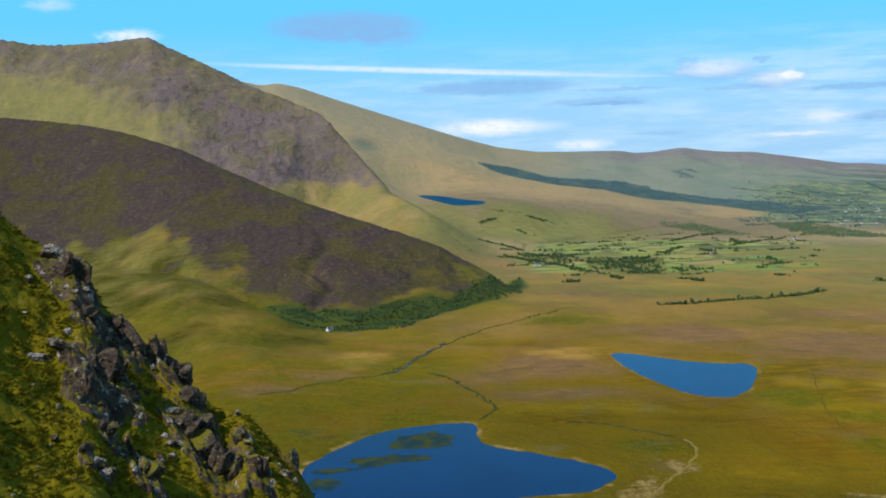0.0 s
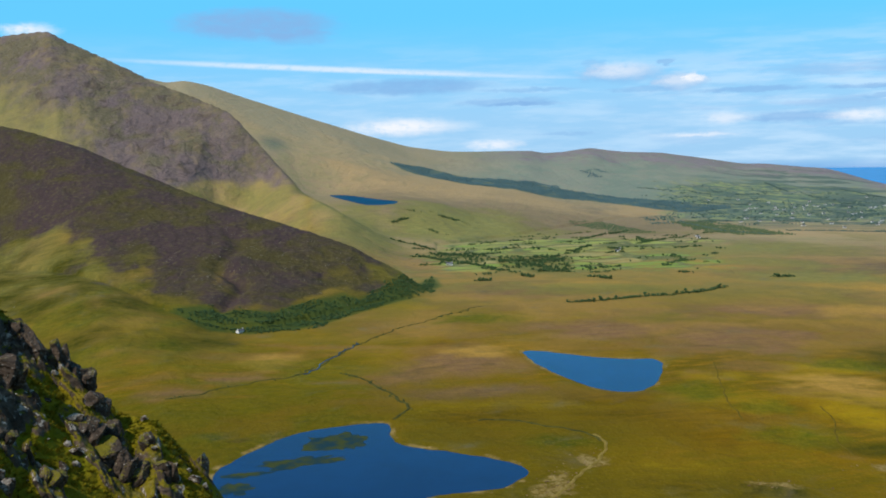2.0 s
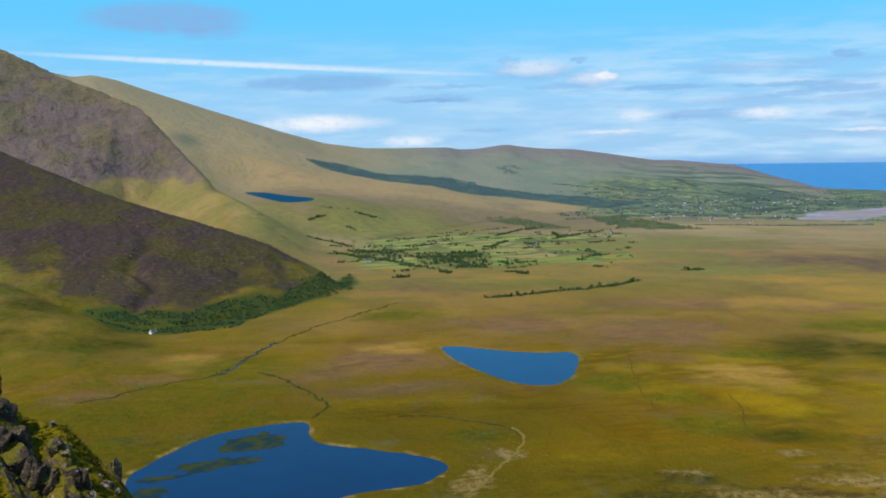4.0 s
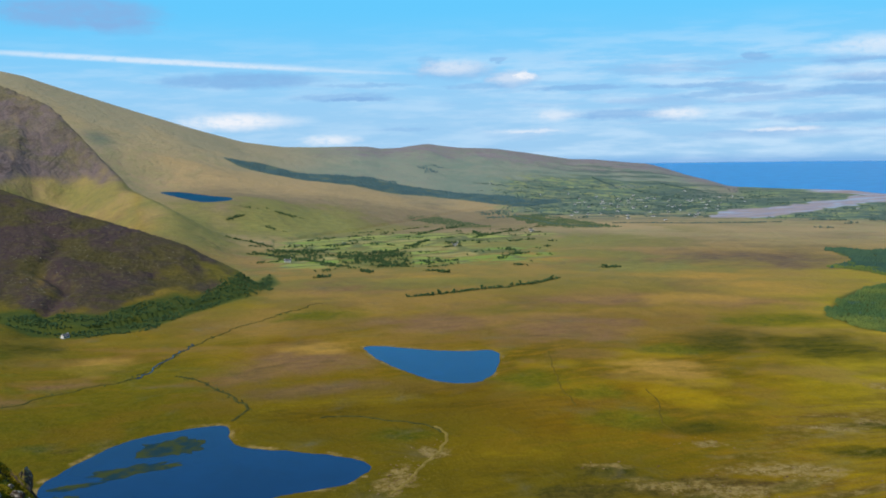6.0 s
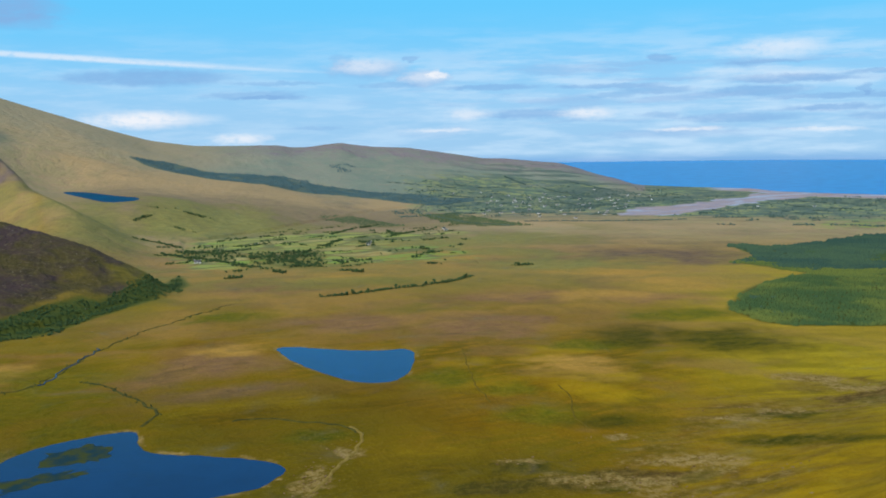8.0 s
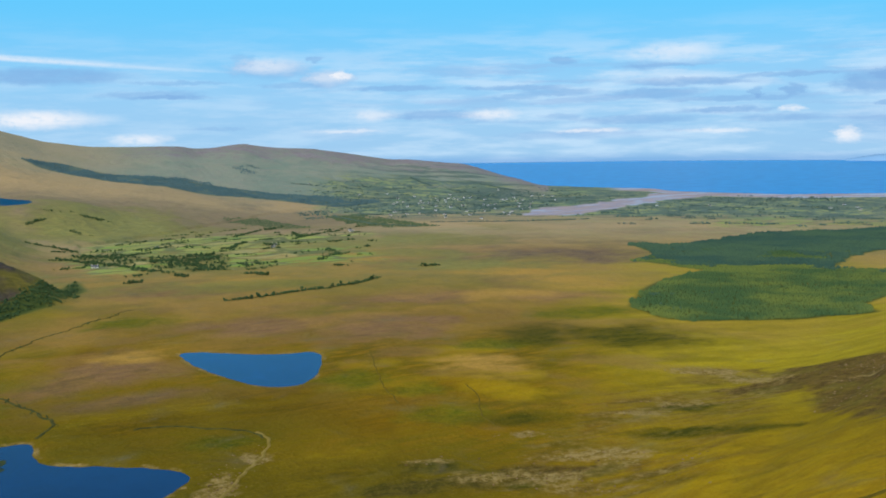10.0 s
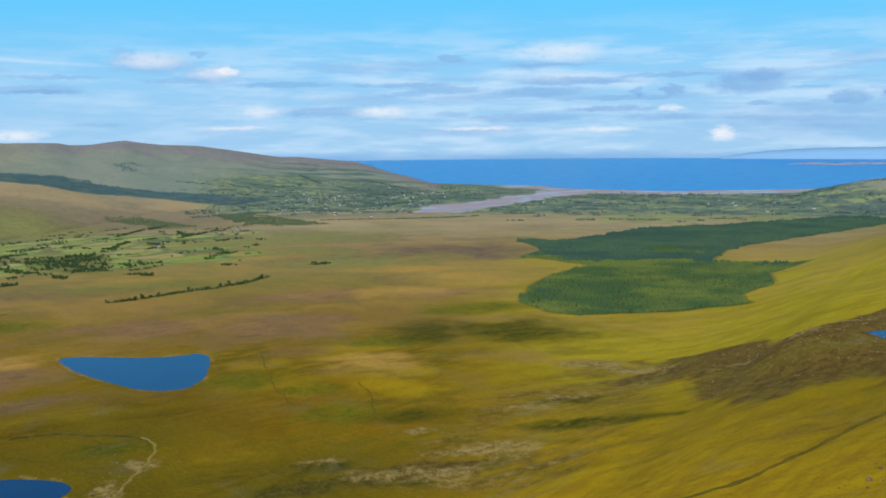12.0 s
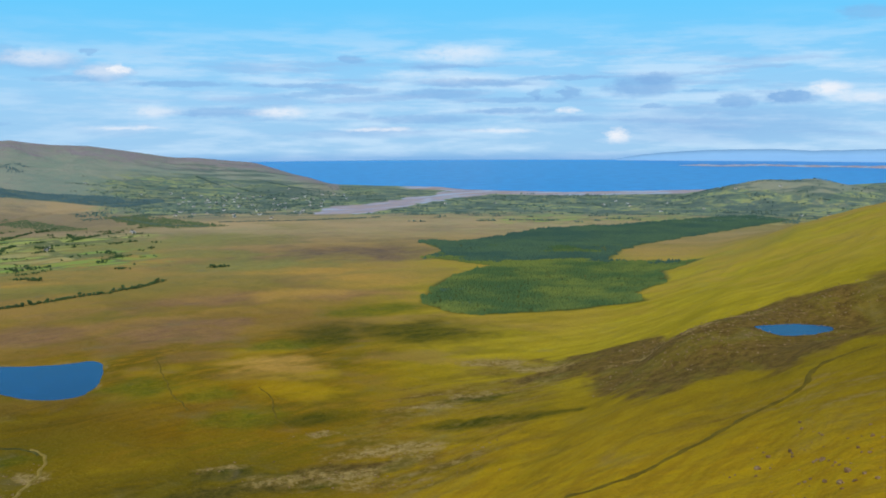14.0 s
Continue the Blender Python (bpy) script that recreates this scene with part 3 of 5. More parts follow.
RIDGE_TOP = [(-60, 4.6), (-14.8, 4.5), (-12.6, 4.1), (-10.6, 3.62), (-9.6, 3.76), (-8.3, 3.46), (-6, 2.63), (-2.6, 1.44), (0.8, 0.31), (3.5, -0.54), (5.9, -0.89), (7.6, -0.94), (11, -0.98), (11.6, -1.13), (12.7, -1.11), (13.7, -0.95), (14.6, -0.86), (15.4, -1.02), (16.6, -1.18), (18.7, -1.27), (20.5, -1.57), (22.3, -1.86), (23.4, -2.03), (24.5, -2.05), (26.3, -2.23), (27.9, -2.38), (28.8, -2.65), (29.5, -2.88), (30.3, -3.15), (31.1, -3.39), (31.7, -3.55), (33.2, -4.3)]
RIDGE_FAR = [(-60, 3000), (0, 2900), (10, 3300), (15, 3500), (25, 3600), (29, 3560), (31, 3350), (33, 3000)]
RIDGE_FOOT = [(-60, 1500), (0, 1500), (5, 1550), (10, 1750), (16, 2200), (22, 2450), (28, 2650), (33, 2850)]
DOME_TOP = [(52, -5.4), (54.5, -4.37), (56.5, -3.85), (58.3, -3.39), (59.9, -3.47), (61.1, -3.32), (62.9, -3.67), (64.8, -3.9), (70, -5.4)]


def height(x, y):
    """The ground's height in metres over the sea."""
    x, y = np.asarray(x, float), np.asarray(y, float)
    r = np.hypot(x, y) + 1e-6
    a = np.degrees(np.arctan2(x, y))

    def crest(top, far, soft, lift, rag):
        d = along(far, a, 1.0)
        return d, EYE + lift + d * np.tan(np.radians(along(top, a, soft))) + rag * fractal(a * 1.7, 0 * a, 4, 0.6, 17)

    floor = np.interp(r, [0, 650, 1000, 1500, 2050, 2600, 5000], [50, 50, 40, 22, 3.5, 2.5, 2.5])
    moor = floor + 1.6 * fractal(x / 110, y / 110, 4, 0.5, 3) * ease(r, 2400, 1200)
    # the skirt of the dark hill
    d, zc = crest(HILL_TOP, HILL_FAR, 0.35, 3.9, 0.5)
    f, base = along(HILL_FOOT, a, 1.0), along(HILL_BASE, a, 1.0)
    skirt = moor + (base - floor) * ease(r, f - 420, f)
    s = np.clip((r - f) / (d - f), 0, 1)
    rough = fractal(x / 130, y / 130, 5, 0.55, 11)
    knob = 1 - np.abs(fractal(x / 46, y / 46, 4, 0.55, 15))
    hill = base + (zc - base) * (0.25 * s + 0.75 * s**1.35) + (9 * rough + 5 * (knob - 0.7) - 5 * np.abs(fractal(a * 0.42 + 0.5 * rough, r / 420, 3, 0.55, 13))) * s * (1.12 - s) - 0.6 * past(r - d, 26)
    gully = np.exp(-((a + 7.6 + 1.2 * wave(r / 60, 0 * r, 5)) / 0.5) ** 2) * ease(r, f, f + 60) * ease(r, d, f + 120)
    hill = hill - 6 * gully
    z = np.where(r < f, skirt, np.maximum(blend_max(hill, moor, 6.0), moor))
    z = z + (moor - z) * ease(a, 2.6, 5.4)
    # the peak
    d, zc = crest(PEAK_TOP, PEAK_FAR, 0.22, 7.0, 1.6)
    f = d - 620 + 510 * ease(a, -12, -5)
    s = np.clip((r - f) / (d - f), 0, 1)
    crag = fractal(x / 210, y / 210, 6, 0.55, 21)
    rill = 1 - np.abs(fractal(a * 0.55 + 0.8 * crag, r / 700, 3, 0.55, 23))
    crag = crag + 0.55 * (rill - 0.6)
    tooth = 1 - np.abs(fractal(x / 95 + 0.6 * crag, y / 95, 4, 0.55, 25))
    crag = crag + 0.75 * (tooth - 0.7) * ease(s, 0.05, 0.3)

    def rise_to(at):
        return EYE + at * np.tan(np.radians(np.interp(at - d, [-520, -330, -80, 0], [-10, -6.0, -2.85, -2.65])))

    base = np.minimum(40 + 65 * ease(a, -12, -5) * ease(a, -2.2, -4.0), np.maximum(rise_to(f) - 4, 25))
    peak = base + (zc - base) * (0.35 * s + 0.65 * s**1.25) + 34 * crag * s * (1.06 - s) * ease(a, -2.5, -5) - 0.7 * past(r - d, 40)
    z = np.where((r > f) & (a < 2.5), blend_max(peak - 60 * ease(a, -0.5, 2.5) - 6 * ease(r, f + 120, f), z, 0.1 + (10 + 40 * ease(a, -6, -2.5)) * ease(r, f, f + 120)), z)
    apron = 20 + (rise_to(r) - 0.22 * past(r - d, 80) - 20) * ease(a, 4.6, -5.0)
    z = np.where((a < 5) & (r > d - 520), blend_max(apron + 3 * fractal(x / 120, y / 120, 3, 0.5, 27), z, 16.0), z)
    # the long ridge
    d, zc = crest(RIDGE_TOP, RIDGE_FAR, 0.2, 7.5, 0.0)
    f = along(RIDGE_FOOT, a, 1.5)
    s = np.clip((r - f) / (d - f), 0, 1)
    foot = np.interp(f, [1500, 2050, 2600], [22, 4, 3])
    ridge = foot + (zc - foot) * (0.3 * s + 0.7 * s**1.5) + 20 * fractal(x / 240, y / 240, 5, 0.5, 31) * s * (1.04 - s) - 0.5 * past(r - d, 60)
    z = np.where((r > f) & (a < 33), blend_max(ridge - 4 * ease(r, f + 160, f), z, 0.1 + 8 * ease(r, f, f + 160)), z)
    # the dome by the shore and low farmland swells
    zd = EYE + 2450 * np.tan(np.radians(along(DOME_TOP, a, 0.4)))
    s = 1 - np.clip(np.abs(r - 2450) / 330, 0, 1)
    z = z + np.maximum(zd - 3, 0) * ease(s, 0, 1)
    z = z + 5 * ease(np.abs(fractal(x / 260, y / 260, 3, 0.5, 41)), 0.15, 0.7) * ease(r, 2000, 2250) * ease(r, 2520, 2380) * (a > 36)
    # the slope on the right of the valley
    u = (x - 536) * 0.470 - (y - 450) * 0.883
    side = 0.36 * (u + np.sqrt(u * u + 900)) * 0.5
    terrace = 3.0 * fractal(u / 55 + 0.3 * wave(x / 160, y / 160, 9), (x + y) / 420, 3, 0.5, 51) * ease(u, 0, 60)
    z = z + (side + terrace) * ease(r, 1750, 1150) * ease(a, 30, 44)
    # shore
    c = along(COAST, a, 0.25)
    z = z + (-9 - z) * ease(r, c - 12, c + 40)
    bar = np.exp(-(((r - 4330 - 90 * wave(a / 3, 0 * a, 61)) / 45) ** 2)) * ease(a, 51.5, 55) * 15
    bar = bar + np.exp(-(((a - 66.5) / 1.6) ** 2)) * ease(r, 3150, 3300) * ease(r, 4500, 4400) * 12
    z = np.maximum(z, np.where(r > c + 30, -9 + bar, -99))
    # the slope under the viewpoint and the mountain behind it
    behind = ease(np.abs(a - 10), 88, 125)
    own = EYE - 1.7 - (0.51 - 0.86 * behind) * r * (1 - 0.35 * behind * ease(r, 300, 1500)) + 0.35 * fractal(x / 9, y / 9, 3, 0.5, 71) * ease(r, 4, 20) + behind * 20 * fractal(x / 200, y / 200, 4, 0.5, 72) * ease(r, 50, 300)
    own = np.where(behind > 0.02, np.minimum(own, 640 + 0 * own), own)
    z = np.where((r < 480) | (behind > 0.02), blend_max(own, z, 14.0 * ease(r, 30, 160) + 0.01), z)
    return z


SHORES = [(rounded([spot(a, d) for a, d in outline]), level) for outline, level in WATERS]


def ground(x, y):
    """The height of the ground with the lake beds cut into it."""
    z = height(x, y)
    for (shore, level), rim in zip(SHORES, (40, 40, 190, 60)):
        (x0, y0), (x1, y1) = shore.min(0) - rim - 20, shore.max(0) + rim + 20
        near = (x > x0) & (x < x1) & (y > y0) & (y < y1)
        if not near.any():
            continue
        px, py = x[near], y[near]
        s = inside(px, py, shore) + 0.9 * fractal(px / 9, py / 9, 2, 0.5, 81)
        wet = ease(s, -rim, -8)
        z[near] = z[near] * (1 - wet) + (level - np.clip(s * 0.14, -0.9, 1.5)) * wet
    flat = ease(np.hypot(x, y), 6.0, 1.5)
    return z * (1 - flat) + (EYE - 1.7 + 0.05 * fractal(x / 0.9, y / 0.9, 3, 0.5, 83)) * flat

# ---- the ground: one sheet to the horizon ----


def sheet(name, xs, ys, zs, mat, closed=False):
    """A mesh over a grid of rows and columns."""
    rows, cols = xs.shape
    co = np.stack([xs, ys, zs], -1).reshape(-1, 3)
    i = np.arange(rows * cols).reshape(rows, cols)
    if closed:
        i = np.concatenate([i, i[:, :1]], 1)
    quads = np.stack([i[:-1, :-1], i[:-1, 1:], i[1:, 1:], i[1:, :-1]], -1).reshape(-1, 4)
    me = bpy.data.meshes.new(name)
    me.vertices.add(len(co))
    me.vertices.foreach_set("co", co.astype(np.float32).ravel())
    me.loops.add(quads.size)
    me.loops.foreach_set("vertex_index", quads[:, ::-1].astype(np.int32).ravel())
    me.polygons.add(len(quads))
    me.polygons.foreach_set("loop_start", np.arange(0, quads.size, 4, dtype=np.int32))
    me.polygons.foreach_set("loop_total", np.full(len(quads), 4, np.int32))
    me.polygons.foreach_set("use_smooth", np.ones(len(quads), bool))
    me.update(calc_edges=True)
    me.materials.append(mat)
    return me


def layer(me, name, *channels):
    """Cover amounts, 0 to 1, stored on the vertices."""
    data = np.stack([np.clip(c, 0, 1).ravel() for c in channels], -1).astype(np.float32)
    me.attributes.new(name, "FLOAT_COLOR", "POINT").data.foreach_set("color", data.ravel())


ANGLES = np.concatenate([np.arange(-180, -42, 3), np.arange(-42, -28, 0.5), np.arange(-28, 68, 0.13), np.arange(68, 90, 0.5), np.arange(90, 180, 3)])
RADII = np.concatenate([[-0.05], np.geomspace(0.1, 40, 34)[:-1], np.geomspace(40, 400, 150)[:-1], np.geomspace(400, 1200, 190)[:-1], np.geomspace(1200, 3750, 260)[:-1], np.geomspace(3750, 4940, 34)])
AA, RR = np.meshgrid(np.radians(ANGLES), RADII)
GX, GY = RR * np.sin(AA), RR * np.cos(AA)
GZ = ground(GX, GY)


# patches of cover, and in DIM of painted shade, on the moor: angle, distance, half width, half depth
PEATY = [
    (15.2, 733, 67, 43), (3.9, 591, 39, 30), (10.9, 948, 63, 38), (7.3, 539, 43, 16), (-11.0, 566, 27, 12), (22.2, 735, 45, 29),
    (-7.5, 595, 25, 11), (6.2, 603, 44, 35), (24.0, 723, 53, 24), (10.2, 943, 69, 51), (33.0, 1243, 121, 74), (22.6, 687, 62, 43),
    (25.4, 844, 77, 43), (16.1, 716, 35, 37), (33.6, 1236, 97, 69),
    (36.1, 1142, 55, 48), (29.5, 1161, 56, 42), (32.9, 842, 61, 33), (18.9, 790, 48, 27), (18.5, 810, 49, 19),
]
TAN = [
    (-5.3, 644, 21, 25), (7.4, 647, 27, 17), (13.9, 995, 54, 20), (20.6, 1237, 90, 92), (5.9, 2299, 237, 177), (10.6, 2238, 176, 127),
    (0.2, 2345, 100, 70), (35.6, 933, 68, 44), (30.7, 858, 52, 36), (33.0, 1684, 112, 93), (29.0, 569, 28, 13), (7.9, 637, 19, 13),
    (30.8, 1017, 74, 41), (35.7, 954, 64, 39), (27.2, 1775, 194, 106), (37.1, 1706, 72, 95), (42.0, 1699, 57, 98), (28.6, 585, 28, 15),
    (18.6, 2308, 168, 96),
]
LUSH = [
    (-17.7, 813, 32, 40), (-15.2, 687, 23, 12), (7.5, 1784, 141, 168), (5.1, 1672, 81, 74), (14.3, 1463, 80, 147), (-9.7, 476, 14, 9),
    (33.2, 755, 21, 21), (12.6, 446, 22, 10), (7.4, 779, 38, 19), (34.3, 757, 25, 24), (20.9, 543, 23, 20), (26.8, 474, 23, 15),
    (24.8, 518, 16, 13),
    (30.0, 630, 31, 13), (36.4, 766, 28, 25), (-11.7, 819, 35, 27), (18.5, 1329, 64, 67),
]
# Cloud shadows painted as darker ground, among patches of dark growth.
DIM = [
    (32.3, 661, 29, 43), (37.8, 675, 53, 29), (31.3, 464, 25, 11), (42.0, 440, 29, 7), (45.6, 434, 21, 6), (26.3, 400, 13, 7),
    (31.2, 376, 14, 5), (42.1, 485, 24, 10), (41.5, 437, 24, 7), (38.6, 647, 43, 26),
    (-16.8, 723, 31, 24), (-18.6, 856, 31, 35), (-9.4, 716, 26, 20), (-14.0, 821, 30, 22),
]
LING = [(25.7, 398, 17, 8), (-7.7, 470, 9, 4), (47.0, 520, 40, 22), (31.5, 392, 24, 8), (28.0, 380, 30, 8), (35.0, 390, 28, 8), (23.5, 372, 24, 7)]
STONY = [
    (41.3, 493, 21, 7), (38.4, 472, 16, 7), (42.4, 569, 21, 9), (36.3, 408, 25, 8), (34.1, 379, 13, 10), (42.0, 398, 11, 6),
    (31.3, 439, 13, 6), (29.1, 386, 21, 8), (25.0, 407, 15, 5), (38.4, 368, 27, 9), (46.3, 548, 20, 10), (51.5, 516, 22, 10),
    (55.1, 507, 18, 9), (12.5, 390, 9, 14),
    (11.8, 380, 9, 14), (12.9, 402, 9, 14), (14.2, 425, 8, 12),
]
GOLD = [
    (-12.8, 730, 27, 25), (2.6, 841, 28, 27), (10.8, 513, 34, 13), (5.9, 509, 31, 12), (22.3, 531, 35, 14), (27.3, 617, 28, 16),
    (29.7, 519, 24, 15), (23.8, 518, 20, 13), (22.0, 582, 19, 13), (20.2, 420, 28, 8), (29.3, 547, 37, 16), (31.3, 505, 18, 14),
    (42.7, 628, 46, 21), (48.7, 685, 58, 31), (55.4, 666, 44, 68), (26.6, 591, 20, 15), (47.0, 424, 33, 14), (43.5, 367, 20, 9),
]
RUST = [
    (22.8, 466, 37, 26), (27.2, 526, 18, 21), (5.9, 636, 35, 48), (19.9, 396, 17, 8), (15.5, 526, 29, 14),
    (29.7, 550, 23, 16), (7.3, 490, 33, 13), (17.5, 494, 36, 15), (23.4, 500, 27, 22), (29.9, 450, 19, 13),
]
KNOLL = [
    (7.1, 1719, 125, 80), (12.0, 1434, 130, 140), (3.4, 1644, 60, 44), (0.3, 1544, 66, 318), (19.7, 1400, 110, 119), (24.2, 1446, 105, 100),
    (13.7, 963, 93, 43), (19.3, 787, 43, 30), (29.0, 1078, 79, 46), (-7.7, 1009, 37, 28), (2.1, 953, 35, 165), (27.3, 1092, 80, 59),
]


def patched(x, y, rows, ragged=0.22):
    """How much a point lies in any of the patches, with ragged rims."""
    total = np.zeros(np.shape(x))
    rim = fractal(x / 45, y / 45, 4, 0.55, 97)
    r, a = np.hypot(x, y), np.degrees(np.arctan2(x, y))
    for angle, far, wide, deep in rows:
        near = (np.abs(r - far) < 3 * deep + 30) & (np.abs(a - angle) < np.degrees(3 * wide / far) + 2)
        px, py = x[near], y[near]
        size = 0.5 * (wide + deep)
        u = np.radians(a[near] - angle) * far / wide + 0.38 * fractal(px / size, py / size, 4, 0.6, 95)
        v = (r[near] - far) / deep + 0.38 * fractal(px / size, py / size, 4, 0.6, 99)
        total[near] = np.maximum(total[near], ease(np.hypot(u, v) + ragged * rim[near], 1.55, 0.25))
    return total


def cover(x, y, z):
    """What grows where, and where shade is painted in, in amounts between 0 and 1."""
    r, a = np.hypot(x, y), np.degrees(np.arctan2(x, y))
    big = fractal(x / 240, y / 240, 4, 0.55, 91)
    some = fractal(x / 90, y / 150, 4, 0.55, 92)
    foot, top = along(HILL_FOOT, a, 1.0), along(HILL_FAR, a, 1.0)
    s = (r - foot) / (top - foot)
    on_hill = ease(s + 0.26 * some, -0.04, 0.34) * (r < top + 150) * ease(a, 4.6, 0)
    heather = on_hill * (1.1 - 0.2 * ease(some, 0.1, 0.7)) * (0.62 + 0.38 * ease(a + 2 * some, 1.5, -4))
    peak_far = along(PEAK_FAR, a, 1.0)
    on_peak = ease(a, -2.2, -3.2) * ease(r, peak_far - 640, peak_far - 480) * ease(r, peak_far + 120, peak_far + 60)
    spur = ease(a + 0.016 * (r - 1950) + 1.3 * some, -15.0, -19.0) * ease(r, peak_far - 20, peak_far - 200)
    rise = np.degrees(np.arctan2(z - EYE, r))
    toe = ease(rise + 0.45 * some, -1.9, -2.8)
    crag = on_peak * (0.96 - 0.24 * ease(some, 0.1, 0.6)) * (1 - 0.9 * spur) * (1 - toe)
    crag = crag * (1 - 0.15 * ease(r, peak_far - 130, peak_far - 20))
    ridge_far = along(RIDGE_FAR, a, 1.0)
    on_ridge = ease(r, ridge_far - 900, ridge_far - 300) * (a < 33) * (r > peak_far + 150)
    crest = 0.72 * on_ridge * ease(a, 5, 12) * ease(r + 120 * some, ridge_far - 520, ridge_far - 120)
    hollow = np.exp(-(((a + 4.6) / 0.9) ** 2) - (((r - 2420) / 90) ** 2))
    bands = fractal(a / 9 + 0.5 * big, np.log(r) * 13, 4, 0.55, 93)
    other = fractal(a / 6 + 9, np.log(r) * 19, 4, 0.6, 94)
    moor = ease(r, 330, 480) * ease(r, 2300, 1700)
    brown = 0.40 * ease(big + 0.4 * some, -0.2, 0.6) * ease(r, 560, 720) * ease(r, 2300, 1500) * ease(a, 56, 40)
    brown = np.maximum(brown, 0.62 * ease(r, 1500, 1750) * ease(r, 2500, 2200) * ease(a, -6, 3) * ease(a, 26, 18))
    brown = np.maximum(brown, 0.95 * patched(x, y, PEATY))
    brown = np.maximum(brown, 0.40 * ease(bands, -0.05, 0.6) * moor * ease(a, 52, 40) * ease(r, 450, 600))
    pasture = ease(r, 1060, 1180) * ease(r, 1760, 1560) * ease(a, 3, 7) * ease(a, 27, 17) * (0.66 + 0.3 * big)
    pasture = np.maximum(pasture, 0.95 * ease(r, 1950, 2250) * ease(a, 16, 22) * ease(r - ridge_far + 160 * big, -420, -800))
    pasture = np.maximum(pasture, np.maximum(0.95 * ease(r + 90 * some, 1880, 2080), 0.55 * ease(r + 90 * some, 1620, 1800) * ease(a, 39, 44)) * ease(a, 31, 35))
    pasture = pasture * (1 - 0.8 * ease(z + 8 * some, 26, 40) * ease(a, 50, 54) * ease(r, 2000, 2200))
    lush = 0.22 * ease(-big, 0.1, 0.7) * ease(r, 1500, 800)
    lush = np.maximum(lush, 0.6 * ease(r, 860, 640) * ease(a, 8, -3) * ease(bands + 0.3 * big, 0.35, -0.25))
    lush = np.maximum(lush, (0.5 + 0.35 * some - 0.45 * fractal(x / 52, y / 52, 3, 0.55, 88)) * ease(r, 560, 680) * ease(r, 1250, 1100) * ease(a, -6, -12))
    lush = np.maximum(lush, 0.9 * patched(x, y, LUSH))
    lush = np.maximum(lush, 0.6 * patched(x, y, KNOLL))
    lush = np.maximum(lush, 0.45 * ease(bands - 0.5 * some, 0.0, 0.6) * ease(r, 900, 1050) * ease(r, 1900, 1650) * ease(a, -6, 2) * ease(a, 34, 26))
    lush = np.maximum(lush, 0.4 * ease(on_hill, 0.1, 0.6) * ease(a + 2 * some, -5, 0))
    lush = np.maximum(lush, 0.55 * ease(s, -0.5, -0.1) * ease(s, 0.3, 0.1) * ease(a, -3, -9) * ease(some, -0.3, 0.4))
    pale = 0.35 * ease(some - 0.4 * big, -0.2, 0.6) * ease(r, 520, 800) * ease(r, 2600, 1300)
    pale = np.maximum(pale, 0.6 * on_ridge * ease(a, 12, 4) * (a > -16))
    pale = np.maximum(pale, 0.92 * patched(x, y, TAN))
    pale = np.maximum(pale, 0.35 * ease(-bands, 0.1, 0.6) * moor * ease(r, 560, 800))
    peat = np.maximum(0.75 * patched(x, y, LING, 0.3), 0.92 * ease(inside(x, y, PEAT_BAND) + 14 * fractal(x / 45, y / 45, 4, 0.6, 89), -22, 26))
    rough = ease(inside(x, y, ROUGH) + 14 * some, -14, 20)
    scree = np.maximum(0.62 * patched(x, y, STONY, 0.8), 0.30 * rough)
    peat = np.maximum(peat, 0.37 * rough)
    peat = np.maximum(peat, 0.24 * ease(a, 40, 46) * ease(r, 520, 400))
    scree = np.maximum(scree, 0.30 * ease(a, 24, 34) * ease(some, 0.1, 0.7) * ease(r, 560, 420))
    for shore, level in SHORES[:2]:
        (x0, y0), (x1, y1) = shore.min(0) - 12, shore.max(0) + 12
        by = (x > x0) & (x < x1) & (y > y0) & (y < y1)
        scree[by] = np.maximum(scree[by], 0.62 * ease(np.abs(inside(x[by], y[by], shore) + 1.5), 3.2, 0.8) * ease(wave(x[by] / 14, y[by] / 14, 98), -0.5, 0.2))
    c = along(COAST, a, 0.25)
    sand = ease(r, c - 170, c - 110) * ease(a, 34, 40) * ease(a, 57, 54)
    sand = np.maximum(sand, (r > c + 40) * ease(r, 4600, 4500) * ease(a, 45, 50))
    sand = np.maximum(sand, ease(inside(x, y, ESTUARY) + 25 * some, -20, 20))
    # Cloud shade and the ridge hollow's shade, painted as dark ground.
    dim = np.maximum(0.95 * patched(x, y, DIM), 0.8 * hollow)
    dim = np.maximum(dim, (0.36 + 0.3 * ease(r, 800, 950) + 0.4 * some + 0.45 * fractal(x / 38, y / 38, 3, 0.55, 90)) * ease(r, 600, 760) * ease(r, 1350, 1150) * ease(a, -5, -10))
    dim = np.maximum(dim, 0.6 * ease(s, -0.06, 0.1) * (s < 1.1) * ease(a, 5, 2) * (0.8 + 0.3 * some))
    wood_shade = np.zeros(np.shape(x))
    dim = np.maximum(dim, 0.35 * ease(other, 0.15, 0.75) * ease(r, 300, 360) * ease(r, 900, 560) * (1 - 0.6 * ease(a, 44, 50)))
    # The nearest ground is darkened in colour too, by distance.
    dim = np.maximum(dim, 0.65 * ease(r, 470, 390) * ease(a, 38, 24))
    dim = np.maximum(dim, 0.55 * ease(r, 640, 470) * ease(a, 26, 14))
    # Under the woods: lush growth, with tree shade painted over it.
    for outline, deep in ((FOREST, 1.0), (SCRUB, 1.0), (STRIP, 1.0), (FARM_WOOD, 0.35), (FARM_GROVE, 0.35)):
        shape = np.array([spot(q, d) for q, d in outline])
